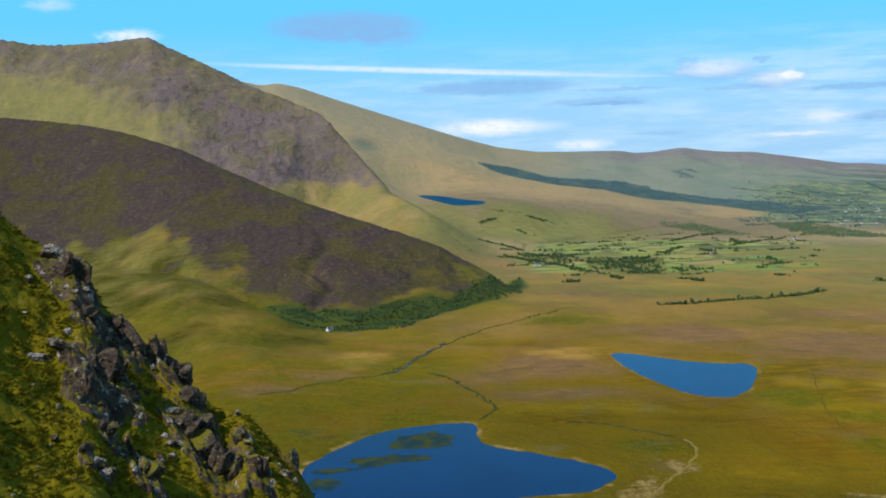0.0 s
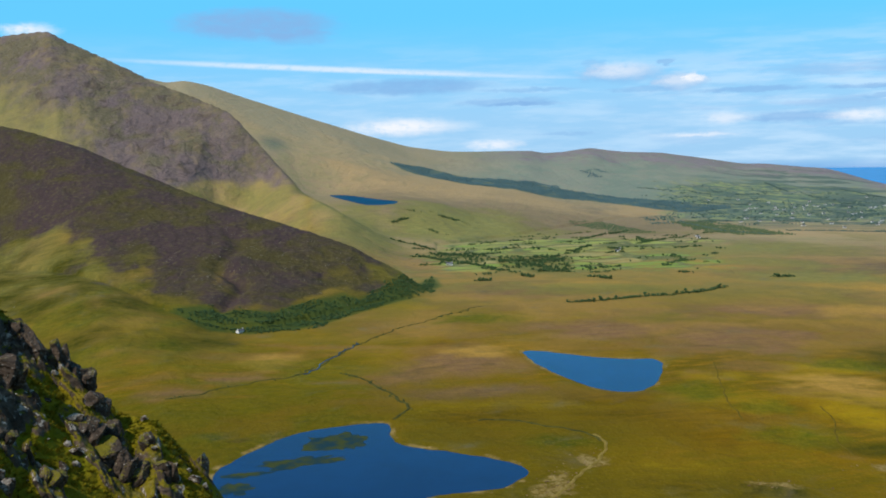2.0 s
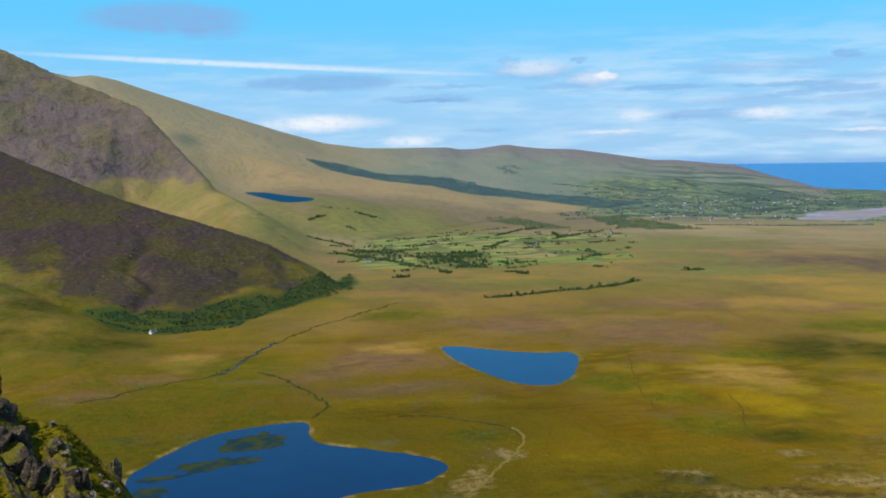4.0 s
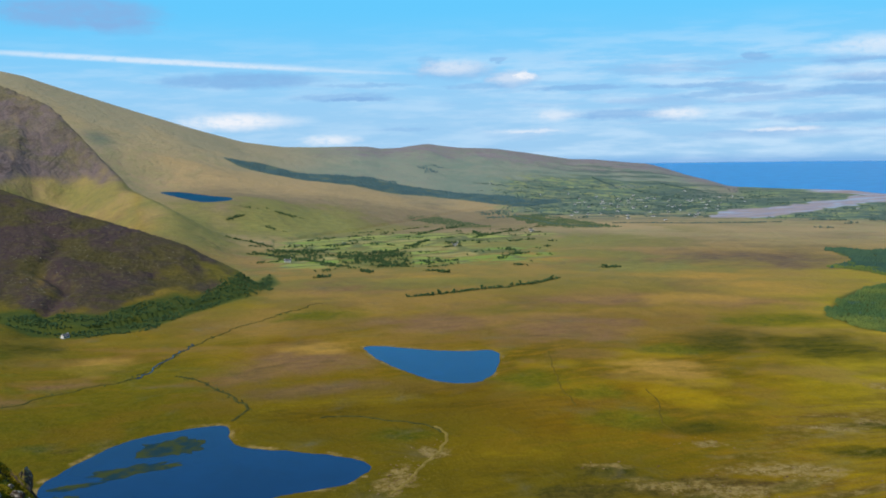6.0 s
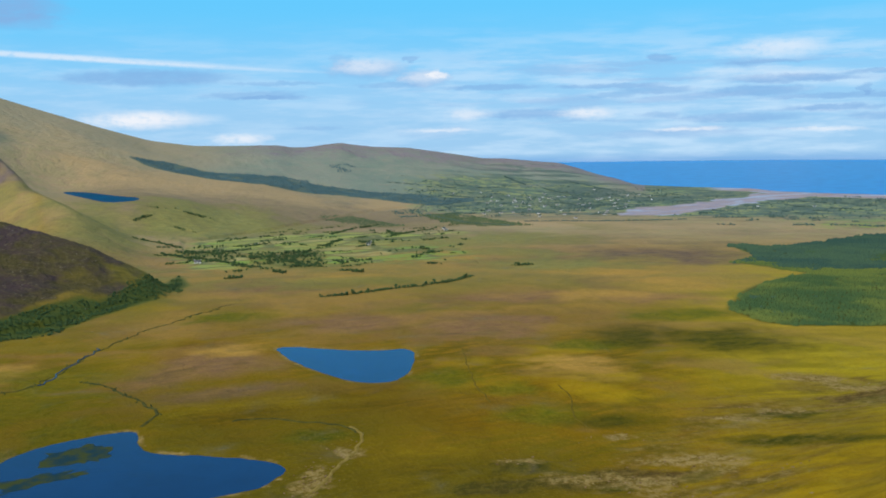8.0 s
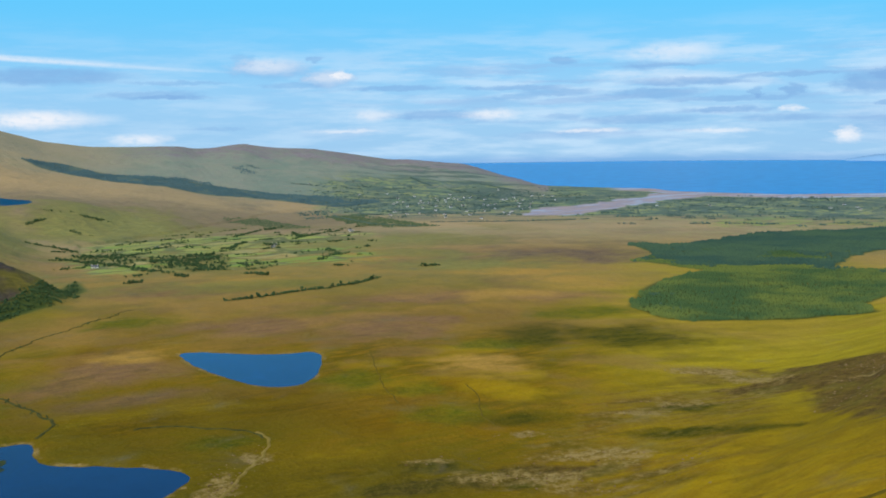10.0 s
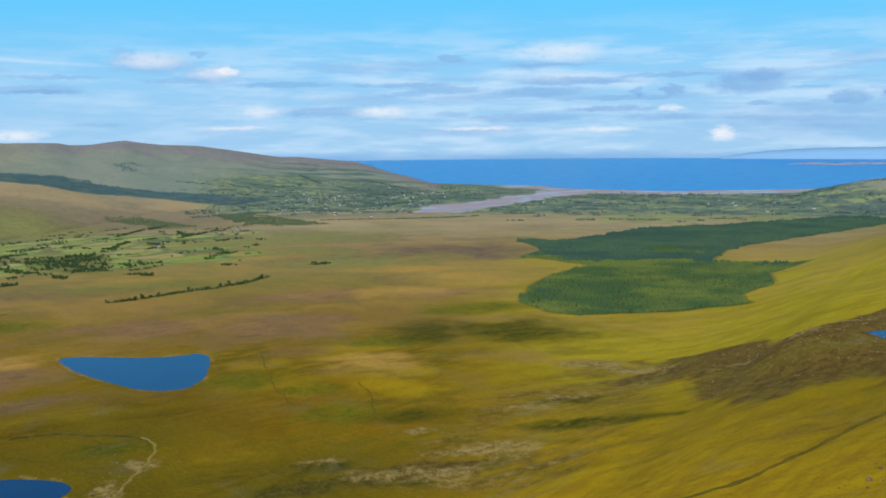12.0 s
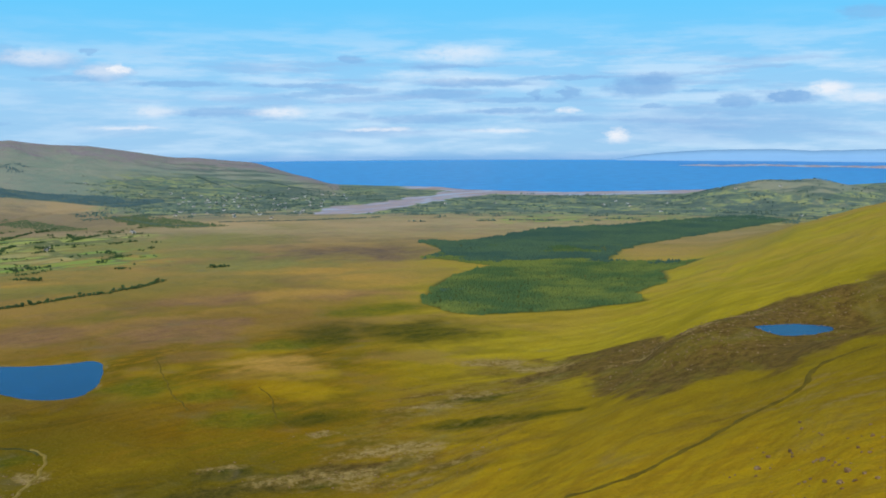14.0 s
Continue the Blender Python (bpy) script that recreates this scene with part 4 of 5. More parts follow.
        (x0, y0), (x1, y1) = shape.min(0) - 30, shape.max(0) + 30
        by = (x > x0) & (x < x1) & (y > y0) & (y < y1)
        under = ease(inside(x[by], y[by], shape), -6, 4)
        lush[by] = np.maximum(lush[by], deep * under)
        wood_shade[by] = np.maximum(wood_shade[by], deep * under)
        for other_cover in (brown, pale, heather, pasture):
            other_cover[by] *= 1 - deep * under
    wood = ease(inside(x, y, np.array([spot(q, d) for q, d in FOREST])), -6, 4)
    fields = fractal(a / 4, np.log(r) * 34, 4, 0.6, 96)
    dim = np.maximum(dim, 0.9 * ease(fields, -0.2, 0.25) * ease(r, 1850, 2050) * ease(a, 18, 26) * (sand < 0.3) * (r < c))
    upland = (1 - wood) * ease(r, 1250, 2300) * ease(a, 36, 30) * (1 - on_peak)
    upland = np.maximum(upland, 0.75 * (1 - wood) * ease(r + 120 * some, 950, 1500) * ease(a, 64, 46) * (1 - on_peak) * (1 - on_hill) * ease(a, -8, 0))
    upland = np.maximum(upland, (0.3 + 0.2 * toe + 0.2 * spur) * on_peak)
    lush = np.maximum(lush, (0.35 * spur + 0.4 * toe * ease(some, -0.4, 0.4)) * on_peak)
    upland = np.maximum(upland, 0.9 * ease(z + 8 * some, 24, 36) * ease(a, 50, 54) * ease(r, 2000, 2200))
    gold = np.maximum(patched(x, y, GOLD) * (0.55 + 0.45 * ease(a, 22, 34)), 0.25 * ease(r, 620, 420) * ease(a, 46, 20) * ease(big + some, -0.6, 0.6))
    gold = np.maximum(gold, 0.7 * toe * ease(a, 0, -3) * ease(a, -12, -8) * ease(r, 1300, 1450) * ease(r, 1950, 1800))
    gold = np.maximum(gold, 0.9 * ease(a, 30, 42) * ease(r, 1400, 1000)) * (1 - wood)
    rust = 0.85 * patched(x, y, RUST)
    return (heather, np.maximum(crag, crest), pasture, brown), (scree, sand, lush, pale), (gold, dim, peat, upland), (rust, wood_shade, rust, rust)


PEAT_BAND = [spot(a, d) for a, d in [(45.58, 568), (50.43, 588), (53.8, 554), (56.73, 539), (60.16, 572), (63.13, 588), (66.5, 590), (66.5, 430), (62.73, 414), (60.33, 404), (57.17, 410), (53.89, 402), (50.5, 427), (47.35, 499)]]
ROUGH = [spot(a, d) for a, d in [(36.31, 511), (43.45, 583), (48.38, 541), (47.36, 466), (45.61, 409), (43.47, 382), (42.04, 338), (28.35, 370), (31.25, 415), (34.14, 460)]]
ESTUARY = [spot(a, d) for a, d in [(31.43, 2065), (32.46, 2201), (35.86, 2318), (38.52, 2526), (39.17, 2688), (42.4, 2569), (39.18, 2350), (35.86, 2084), (33.83, 2009), (32.12, 2013)]]
# outlines of the woods: corner angles and distances
FOREST = [(38.07, 793), (39.91, 736), (41.68, 722), (44.5, 732), (46.94, 738), (49.7, 761), (51.8, 765), (51.05, 821), (53.04, 915), (52.76, 994), (55.05, 1084), (52.35, 1091), (49.38, 1095), (50.31, 1248), (52.98, 1401), (56.54, 1614), (59.66, 1886), (57.78, 1996), (54.91, 1876), (51.96, 1741), (48.93, 1642), (45.5, 1585), (43.42, 1461), (41.33, 1346), (38.0, 1340), (39.57, 1210), (38.34, 1122), (42.45, 1036), (39.92, 954), (38.86, 889)]
STRIP = [(2.39, 2539.9), (4.44, 2597.3), (7.75, 2547.0), (11.83, 2543.5), (15.96, 2497.8), (20.82, 2483.9), (22.89, 2480.4), (20.81, 2336.0), (17.34, 2362.2), (13.88, 2378.7), (10.44, 2372.1), (6.39, 2415.5), (3.12, 2497.8)]
COPSE_FAR = [(13.14, 2046.0), (15.23, 2106.9), (17.31, 1860.9), (18.71, 1772.2), (16.61, 1755.0), (14.52, 1910.8)]
COPSE_WEST = [(19.41, 2069.0), (21.5, 2112.7), (24.26, 1863.5), (26.3, 1730.6), (22.88, 1718.6), (20.8, 1835.1)]
SCRUB = [(-11.21, 818.2), (-9.32, 822.8), (-7.62, 808.0), (-5.19, 799.0), (-3.06, 836.6), (-0.94, 872.4), (0.11, 865.1), (2.24, 916.1), (4.7, 1087.5), (5.21, 1003.0), (2.92, 884.7), (-0.28, 815.9), (-3.48, 762.0), (-6.64, 750.4), (-9.06, 759.9)]
FARM_WOOD = [(8.39, 1316.6), (10.29, 1324.0), (12.38, 1340.7), (13.59, 1253.9), (13.05, 1127.7), (11.3, 1113.6), (9.23, 1180.8)]
FARM_GROVE = [(4.5, 1407.8), (6.87, 1421.6), (8.4, 1333.2), (7.51, 1207.5), (5.49, 1273.2)]
me = sheet("ground", GX, GY, GZ, LAND, closed=True)
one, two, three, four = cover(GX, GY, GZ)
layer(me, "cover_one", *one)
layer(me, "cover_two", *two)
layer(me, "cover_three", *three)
layer(me, "cover_four", *four)
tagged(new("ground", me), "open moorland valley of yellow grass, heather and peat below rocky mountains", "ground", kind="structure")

SA, SR = np.meshgrid(np.radians(np.arange(-180, 180, 1.5)), np.array([1400, 2200, 2600, 3000, 3500, 4000, 4500, 4945.0]))
me = sheet("sea", SR * np.sin(SA), SR * np.cos(SA), 0 * SR, SEA_WATER, closed=True)
tagged(new("sea", me), "calm deep blue sea reaching to a hazy horizon", "sea", kind="structure")


def water(name, shore, level, label, mat):
    """A still water surface a little wider than its shore."""
    mid = shore.mean(0)
    bm = bmesh.new()
    out = mid + (shore - mid) * (1 + 3.5 / np.linalg.norm(shore - mid, axis=1, keepdims=True))
    bm.faces.new([bm.verts.new((x, y, level)) for x, y in out])
    bmesh.ops.recalc_face_normals(bm, faces=bm.faces)
    if bm.faces[:][0].normal.z < 0:
        bmesh.ops.reverse_faces(bm, faces=bm.faces)
    me = bpy.data.meshes.new(name)
    bm.to_mesh(me)
    me.materials.append(mat)
    return tagged(new(name, me), label, "lake", kind="structure")


for (shore, level), label in zip(SHORES, ("wide dark blue mountain lake with weedy shallows", "blue rounded moorland lake", "narrow blue tarn under the mountain slope", "small blue tarn on a heathery terrace")):
    water("lake", shore, level, label, TARN_WATER if "mountain slope" in label else POND_WATER if "moorland" in label else LAKE_WATER)

# ---- the rocky slope beside the viewpoint ----
SLOPE_EDGE = [(-60, 9.92), (-29.14, 0.92), (-25.37, -3.19), (-24.31, -4.33), (-23.21, -5.24), (-21.77, -6.0), (-20.82, -7.6), (-20.3, -8.95), (-18.69, -10.58), (-16.9, -12.73), (-15.52, -14.19), (-14.42, -15.36), (-12.43, -15.98), (-11.15, -17.58), (-9.84, -19.01), (-8.55, -21.13), (-8, -24.5), (-5, -30)]
SLOPE_FAR = [(-60, 36), (-25, 34), (-8, 28)]


# the crags: angle, distance, half width, half height
OUTCROPS = [
    (-21.94, 31.5, 1.15, 0.8), (-21.22, 30.0, 0.58, 0.49), (-19.56, 30.5, 0.96, 0.98), (-17.63, 30.8, 0.67, 0.78),
    (-16.54, 30.6, 0.88, 0.7), (-21.65, 26.4, 0.58, 0.91), (-20.71, 25.0, 0.42, 0.35), (-19.92, 25.3, 0.26, 0.46),
    (-15.68, 29.1, 0.84, 0.54), (-14.99, 28.5, 0.55, 0.53), (-22.9, 33.2, 0.4, 0.31), (-19.6, 31.0, 0.59, 0.5),
    (-17.9, 30.7, 0.53, 0.44),
]
LEDGES = [
    (-20.79, 27.7, 1.28, 0.95), (-16.36, 27.9, 0.82, 0.58), (-15.01, 27.0, 1.17, 0.93), (-13.76, 26.6, 0.78, 0.74),
    (-12.09, 26.5, 0.45, 0.61), (-18.51, 24.5, 0.59, 0.45), (-21.91, 23.4, 0.25, 0.24), (-13.01, 27.6, 0.4, 0.51),
    (-9.96, 28.6, 0.38, 0.59),
]


def cells(x, y, seed):
    """Split ground: each block's own number, and the distance to the crack round it."""
    i, j = np.floor(x).astype(int), np.floor(y).astype(int)
    first, second, mark = np.full(x.shape, 9.0), np.full(x.shape, 9.0), np.zeros(x.shape)
    for di in (-1, 0, 1):
        for dj in (-1, 0, 1):
            k = HASH[(HASH[(i + di + seed * 57) % 4096] + j + dj) % 4096]
            px, py = i + di + 0.5 + 0.42 * np.cos(GRAD[k]), j + dj + 0.5 + 0.42 * np.sin(GRAD[k])
            q = np.hypot(x - px, y - py)
            nearer = q < first
            second = np.where(nearer, first, np.minimum(second, q))
            mark = np.where(nearer, HASH[(k + 77) % 4096] / 4096, mark)
            first = np.where(nearer, q, first)
    return mark, second - first


def crag_cover(a, r):
    """How far a point of the slope is bare rock."""
    x, y = r * np.sin(np.radians(a)), r * np.cos(np.radians(a))
    rag = 0.30 * fractal(x / 0.8, y / 0.8, 4, 0.6, 105)
    total = np.zeros(np.shape(a))
    for angle, far, wide, tall in OUTCROPS + LEDGES:
        u, v = np.radians(a - angle) * far * 1.3, (r - far) * 0.95
        along_dip, across = (u - v) * 0.707, (u + v) * 0.707
        size = max(wide, tall)
        total = np.maximum(total, ease(np.hypot(along_dip / (1.05 * size), across / (0.8 * min(wide, tall) + 0.2 * size)) + rag, 1.25, 0.95))
    return total


def slope_height(a, r):
    top = along(SLOPE_EDGE, a, 0.12)
    d = along(SLOPE_FAR, a, 1.0)
    q = np.clip((d - r) / 15.0, 0, 1.6)
    z = EYE + r * np.tan(np.radians(top - 19 * q ** 1.1))
    x, y = r * np.sin(np.radians(a)), r * np.cos(np.radians(a))
    z = z + (0.42 * fractal(x / 2.6, y / 2.6, 4, 0.5, 101) + 0.07 * fractal(x / 0.45, y / 0.45, 2, 0.5, 103)) * ease(q, 0, 0.15)
    bare = crag_cover(a, r)
    u, v = (x - y) * 0.707, (x + y) * 0.707
    mark, crack = cells(u / 0.95 + 0.25 * wave(x, y, 106), v / 0.5, 3)
    small, chip = cells(u / 0.34, v / 0.24 + 0.3 * wave(x * 2, y * 2, 107), 5)
    block = 0.55 * mark + 0.20 * small - 0.18 * ease(crack, 0.10, 0.0) - 0.07 * ease(chip, 0.12, 0.0)
    z = z + bare * (0.05 + 0.55 * block) * ease(q, 0, 0.06)
    return z - 1.6 * np.maximum(r - d, 0)


SA, SR = np.meshgrid(np.arange(-46, -6.5, 0.09), np.arange(12, 37, 0.06))
me = sheet("hillside", SR * np.sin(np.radians(SA)), SR * np.cos(np.radians(SA)), slope_height(SA, SR), MOSS)
layer(me, "bare_rock", *[crag_cover(SA, SR)] * 4)
tagged(new("hillside", me), "steep mossy hillside with rock outcrops", "hillside", kind="structure")

# ---- makers ----


def mesh(name, bm, mat, smooth=False):
    me = bpy.data.meshes.new(name)
    for f in bm.faces:
        f.smooth = smooth
    bm.to_mesh(me)
    bm.free()
    me.materials.append(mat)
    return me


def part(name, bm, mat, parent, label="", smooth=False):
    """Links a bmesh as one mesh object under a thing or a part."""
    ob = new(name, mesh(name, bm, mat, smooth))
    ob.parent = parent
    return tagged(ob, label)


def merged(name, verts, faces, spots, mat, label, category, smooth=False, rng=None, squat=1.0):
    """Many copies of small templates in one mesh: spots are rows of x, y, z, size, turn."""
    rng = rng or np.random.RandomState(5)
    spots = np.asarray(spots, float)
    count, k = len(spots), len(verts)
    v = np.repeat(verts[None], count, 0)
    if k > 8:
        v = v * (1 + rng.uniform(-0.16, 0.16, (count, k, 1)))
    c, s = np.cos(spots[:, 4])[:, None], np.sin(spots[:, 4])[:, None]
    size = spots[:, 3][:, None]
    x = (v[..., 0] * c - v[..., 1] * s) * size + spots[:, 0][:, None]
    y = (v[..., 0] * s + v[..., 1] * c) * size + spots[:, 1][:, None]
    z = v[..., 2] * size * squat * rng.uniform(0.8, 1.25, (count, 1)) + spots[:, 2][:, None]
    co = np.stack([x, y, z], -1).reshape(-1, 3)
    tri = (faces[None] + (np.arange(count) * k)[:, None, None]).reshape(-1, 3)
    me = bpy.data.meshes.new(name)
    me.vertices.add(len(co))
    me.vertices.foreach_set("co", co.astype(np.float32).ravel())
    me.loops.add(tri.size)
    me.loops.foreach_set("vertex_index", tri.astype(np.int32).ravel())
    me.polygons.add(len(tri))
    me.polygons.foreach_set("loop_start", np.arange(0, tri.size, 3, dtype=np.int32))
    me.polygons.foreach_set("loop_total", np.full(len(tri), 3, np.int32))
    me.polygons.foreach_set("use_smooth", np.full(len(tri), smooth))
    me.update(calc_edges=True)
    me.materials.append(mat)
    return tagged(new(name, me), label, category, kind="stuff")


def arrays(bm):
    bmesh.ops.triangulate(bm, faces=bm.faces)
    bm.verts.ensure_lookup_table()
    v = np.array([w.co[:] for w in bm.verts])
    f = np.array([[w.index for w in g.verts] for g in bm.faces])
    bm.free()
    return v, f


def spruce_shape():
    """A young conifer one unit high: four ragged skirts."""
    bm = bmesh.new()
    rng = random.Random(3)
    for z0, z1, w in ((0.0, 0.50, 0.52), (0.24, 0.72, 0.40), (0.48, 0.88, 0.27), (0.68, 1.0, 0.15)):
        tip = bm.verts.new((0, 0, z1))
        ring = [bm.verts.new((w * rng.uniform(0.75, 1.2) * math.cos(i * 1.0472 + z0), w * rng.uniform(0.75, 1.2) * math.sin(i * 1.0472 + z0), z0 + rng.uniform(-0.03, 0.05))) for i in range(6)]
        for i in range(6):
            bm.faces.new((ring[i], ring[(i + 1) % 6], tip))
    return arrays(bm)


def bush_shape(lumps=6, seed=4):
    """A shrub one unit high: uneven leafy clumps with gaps between."""
    bm = bmesh.new()
    rng = random.Random(seed)
    for i in range(lumps):
        a, q = i * 2.4, rng.uniform(0.12, 0.42)
        size = rng.uniform(0.20, 0.34)
        m = Matrix.Translation((q * math.cos(a), q * math.sin(a), rng.uniform(0.2, 0.72))) @ Matrix.Diagonal((size, size, size * rng.uniform(0.7, 1.0), 1))
        for w in bmesh.ops.create_icosphere(bm, subdivisions=1, radius=1, matrix=m)["verts"]:
            w.co += Vector([rng.uniform(-0.07, 0.07) for _ in range(3)])
    return arrays(bm)


def in_outline(outline, step, rng, jitter=0.5, keep=1.0):
    """Points spread over an outline given by angle and distance."""
    shape = np.array([spot(a, d) for a, d in outline])
    (x0, y0), (x1, y1) = shape.min(0), shape.max(0)
    x, y = np.meshgrid(np.arange(x0, x1, step), np.arange(y0, y1, step))
    x = (x + rng.uniform(-jitter, jitter, x.shape) * step).ravel()
    y = (y + rng.uniform(-jitter, jitter, y.shape) * step).ravel()
    ok = (inside(x, y, shape) + 8 * wave(x / 22, y / 22, 111) + 9 * wave(x / 60, y / 60, 112) > 0) & (rng.uniform(size=x.shape) < keep)
    return x[ok], y[ok]


def on_ground(x, y, sizes, rng, sink=0.1):
    return np.stack([x, y, ground(x.copy(), y.copy()) - sink, sizes, rng.uniform(0, 6.28, len(x))], -1)


# ---- streams, paths and weed ----
STREAM = [(-12.02, 555.9), (-10.29, 559.8), (-8.19, 579.7), (-6.08, 587.8), (-3.6, 599.4), (-2.7, 619.8), (-1.97, 642.7), (-0.89, 664.6), (0.19, 701.8), (1.8, 729.7), (3.58, 768.4), (5.35, 793.4), (7.79, 840.2)]
BROOK = [(-1.11, 603.6), (0.29, 582.1), (2.04, 538.4), (3.08, 507.0), (1.81, 484.9)]
FOOTPATH = [(46.73, 295.9), (49.21, 290.2), (51.98, 300.1), (56.31, 327.6), (59.48, 355.2), (61.01, 362.3), (61.57, 386.3), (63.05, 406.2), (64.22, 406.2), (65.31, 409.6)]
LANE = [(7.09, 482.2), (8.49, 482.9), (9.9, 479.5), (12.73, 465.0), (14.52, 460.5), (15.29, 443.5), (15.01, 422.3), (12.99, 393.3), (11.5, 367.9)]
COPSE_RIDGE = [(9.61, 2525.8), (11.15, 2600.9), (12.59, 2575.6), (12.92, 2483.9), (11.81, 2408.8), (10.45, 2405.4)]
COPSE_TOP = [(13.93, 2904.0), (14.97, 2982.0), (15.48, 2953.0), (15.23, 2835.9), (14.43, 2788.8)]
SHEEP_TRACK = [(21.79, 619), (22.33, 551), (22.74, 516), (23.67, 490)]
SHEEP_TRACK_EAST = [(27.72, 526), (28.58, 506), (28.85, 468), (29.94, 448)]
HEDGES_FARM = [
    [(3.83, 1367), (5.16, 1302), (6.84, 1245), (8.54, 1168)],
    [(5.18, 1414), (6.86, 1335), (8.23, 1381)],
    [(8.22, 1289), (10.28, 1247), (12.37, 1245)],
    [(10.97, 1208), (12.35, 1132), (13.39, 1117)],
    [(11.68, 1298), (12.55, 1322)],
    [(13.8, 1610), (15.21, 1728), (16.26, 1757)],
    [(13.43, 1392), (14.49, 1491)],
    [(17.29, 1529), (19.05, 1630), (20.1, 1657)],
    [(15.71, 1412), (16.41, 1414)],
    [(17.3, 1674), (17.82, 1546)],
]
HEDGES_MOOR = [
    [(12.99, 868), (15.1, 875), (17.22, 898), (19.34, 917)],
    [(19.69, 924), (21.45, 951), (22.5, 977)],
    [(10.25, 1089), (10.94, 1066)],
    [(14.26, 1066), (15.66, 1031)],
    [(7.47, 1028), (8.33, 1040)],
    [(24.93, 1078), (26.3, 1088)],
    [(2.22, 1563), (3.53, 1539), (4.85, 1450)],
    [(2.29, 1685), (3.29, 1716)],
    [(8.58, 1424), (9.97, 1472)],
]
HEDGES_NEAR = HEDGES_FARM + HEDGES_MOOR
HEDGES_FAR = [
    [(20.5, 2508), (23.8, 2512)],
    [(24.52, 3003), (25.85, 2808)],
    [(25.78, 1830), (29.22, 1830), (32.0, 1832), (35.49, 1882)],
    [(19.8, 2086), (22.41, 1790), (25.1, 1726)],
    [(36.19, 2075), (38.28, 2055)],
    [(28.59, 2945), (31.33, 2746)],
    [(26.87, 2746), (29.94, 2544)],
    [(27.18, 2382), (30.28, 2237)],
]
HOUSES = [(5.8, 1228), (16.1, 1381), (20.8, 1669), (9.3, 1452), (-7.2, 754), (18.4, 2716), (20.9, 1632), (23.1, 2590), (21.4, 2547), (27.0, 2619), (26.7, 1970), (28.9, 1916), (30.8, 2113), (32.0, 2586), (28.2, 2026), (32.7, 2605), (24.8, 2568), (30.0, 2773), (16.2, 1414), (30.6, 2029)]
WEEDS = [
    [(-3.77, 460.6), (-2.68, 468.4), (-0.53, 469.7), (0.39, 461.5), (0.16, 449.2), (-1.64, 444.8), (-3.43, 447.8)],
    [(-6.31, 434.4), (-4.16, 438.6), (-2.01, 438.5), (-0.94, 433.4), (-2.39, 426.8), (-4.91, 422.1), (-6.16, 423.9)],
    [(-9.02, 412.2), (-7.78, 413.0), (-6.73, 407.0), (-7.46, 398.3), (-8.53, 396.0), (-9.05, 401.0)],
    [(-8.46, 424.7), (-7.04, 425.3), (-5.63, 421.6), (-7.06, 417.7), (-8.3, 418.3)],
]


def ribbon(name, line, width, mat, label, category, lift=0.12, wobble=1.2, seed=0):
    """A band laid along the ground."""
    pts = np.array([spot(a, d) for a, d in line])
    far = np.concatenate([[0], np.cumsum(np.linalg.norm(np.diff(pts, axis=0), axis=1))])
    t = np.arange(0, far[-1], 2.5)
    x, y = np.interp(t, far, pts[:, 0]), np.interp(t, far, pts[:, 1])
    k = np.ones(7) / 7
    x, y = np.convolve(np.pad(x, 3, mode="edge"), k, "valid"), np.convolve(np.pad(y, 3, mode="edge"), k, "valid")
    dx, dy = np.gradient(x), np.gradient(y)
    q = np.hypot(dx, dy)
    nx, ny = -dy / q, dx / q
    bend = wobble * (wave(t / 9, 0 * t, 121 + seed) + 1.5 * wave(t / 31, 0 * t, 122 + seed))
    side = np.array([-1.0, -0.5, 0.0, 0.5, 1.0])[:, None]
    half = width * (0.75 + 0.45 * wave(t / 6, 0 * t, 123 + seed)) / 2
    X = x + nx * (bend + side * half)
    Y = y + ny * (bend + side * half)
    Z = ground(X.copy(), Y.copy())
    Z = np.maximum(Z, Z.mean(0)) + lift
    Z[0] -= lift * 1.5
    Z[-1] -= lift * 1.5
    return tagged(new(name, sheet(name, X, Y, Z, mat)), label, category, kind="structure")


ribbon("stream_bank", STREAM, 2.0, BANK, "dark peaty banks of a winding moorland stream", "bank", 0.25, 3.4, 1)
ribbon("stream", STREAM[4:9], 1.5, STREAM_WATER, "narrow stream winding through the moor", "stream", 0.55, 3.4, 1)
ribbon("brook_bank", BROOK, 3.0, BANK, "dark rushy line of a brook running to the lake", "bank", 0.3, 1.5, 2)
ribbon("footpath", FOOTPATH, 3.4, WORN, "worn footpath across the grassy slope", "path", 0.3, 1.0, 3)
ribbon("lane", LANE[4:], 2.6, TROD, "pale trodden track curving round the lake", "path", 0.3, 1.6, 4)
for line in (SHEEP_TRACK, SHEEP_TRACK_EAST):
    ribbon("sheep_track", line, 1.3, WORN, "faint pale sheep track over the moor", "path", 0.2, 1.0, 8)
ribbon("moor_bank", LANE[:6], 2.2, BANK, "low dark bank round a green knoll by the lake", "bank", 0.35, 1.6, 6)
ribbon("hedge_bank", HEDGES_MOOR[0] + HEDGES_MOOR[1], 4.0, BANK, "dark bank under a straggling moorland hedge", "bank", 0.5, 2.0, 7)


def weed_bed(outline):
    """A floating mat of weed just over the lake's surface."""
    edge = rounded([spot(a, d) for a, d in outline], 6)
    mid = edge.mean(0)
    bm = bmesh.new()
    rings = []
    for k, lift in ((0.22, 0.10), (0.6, 0.07), (0.9, 0.02)):
        rag = 1 + 0.5 * fractal(edge[:, 0] / 6, edge[:, 1] / 6, 3, 0.6, 131) * k
        rings.append([bm.verts.new((*(mid + (p - mid) * k * q), 49.5 + lift)) for p, q in zip(edge, rag)])
    bm.faces.new(rings[0])
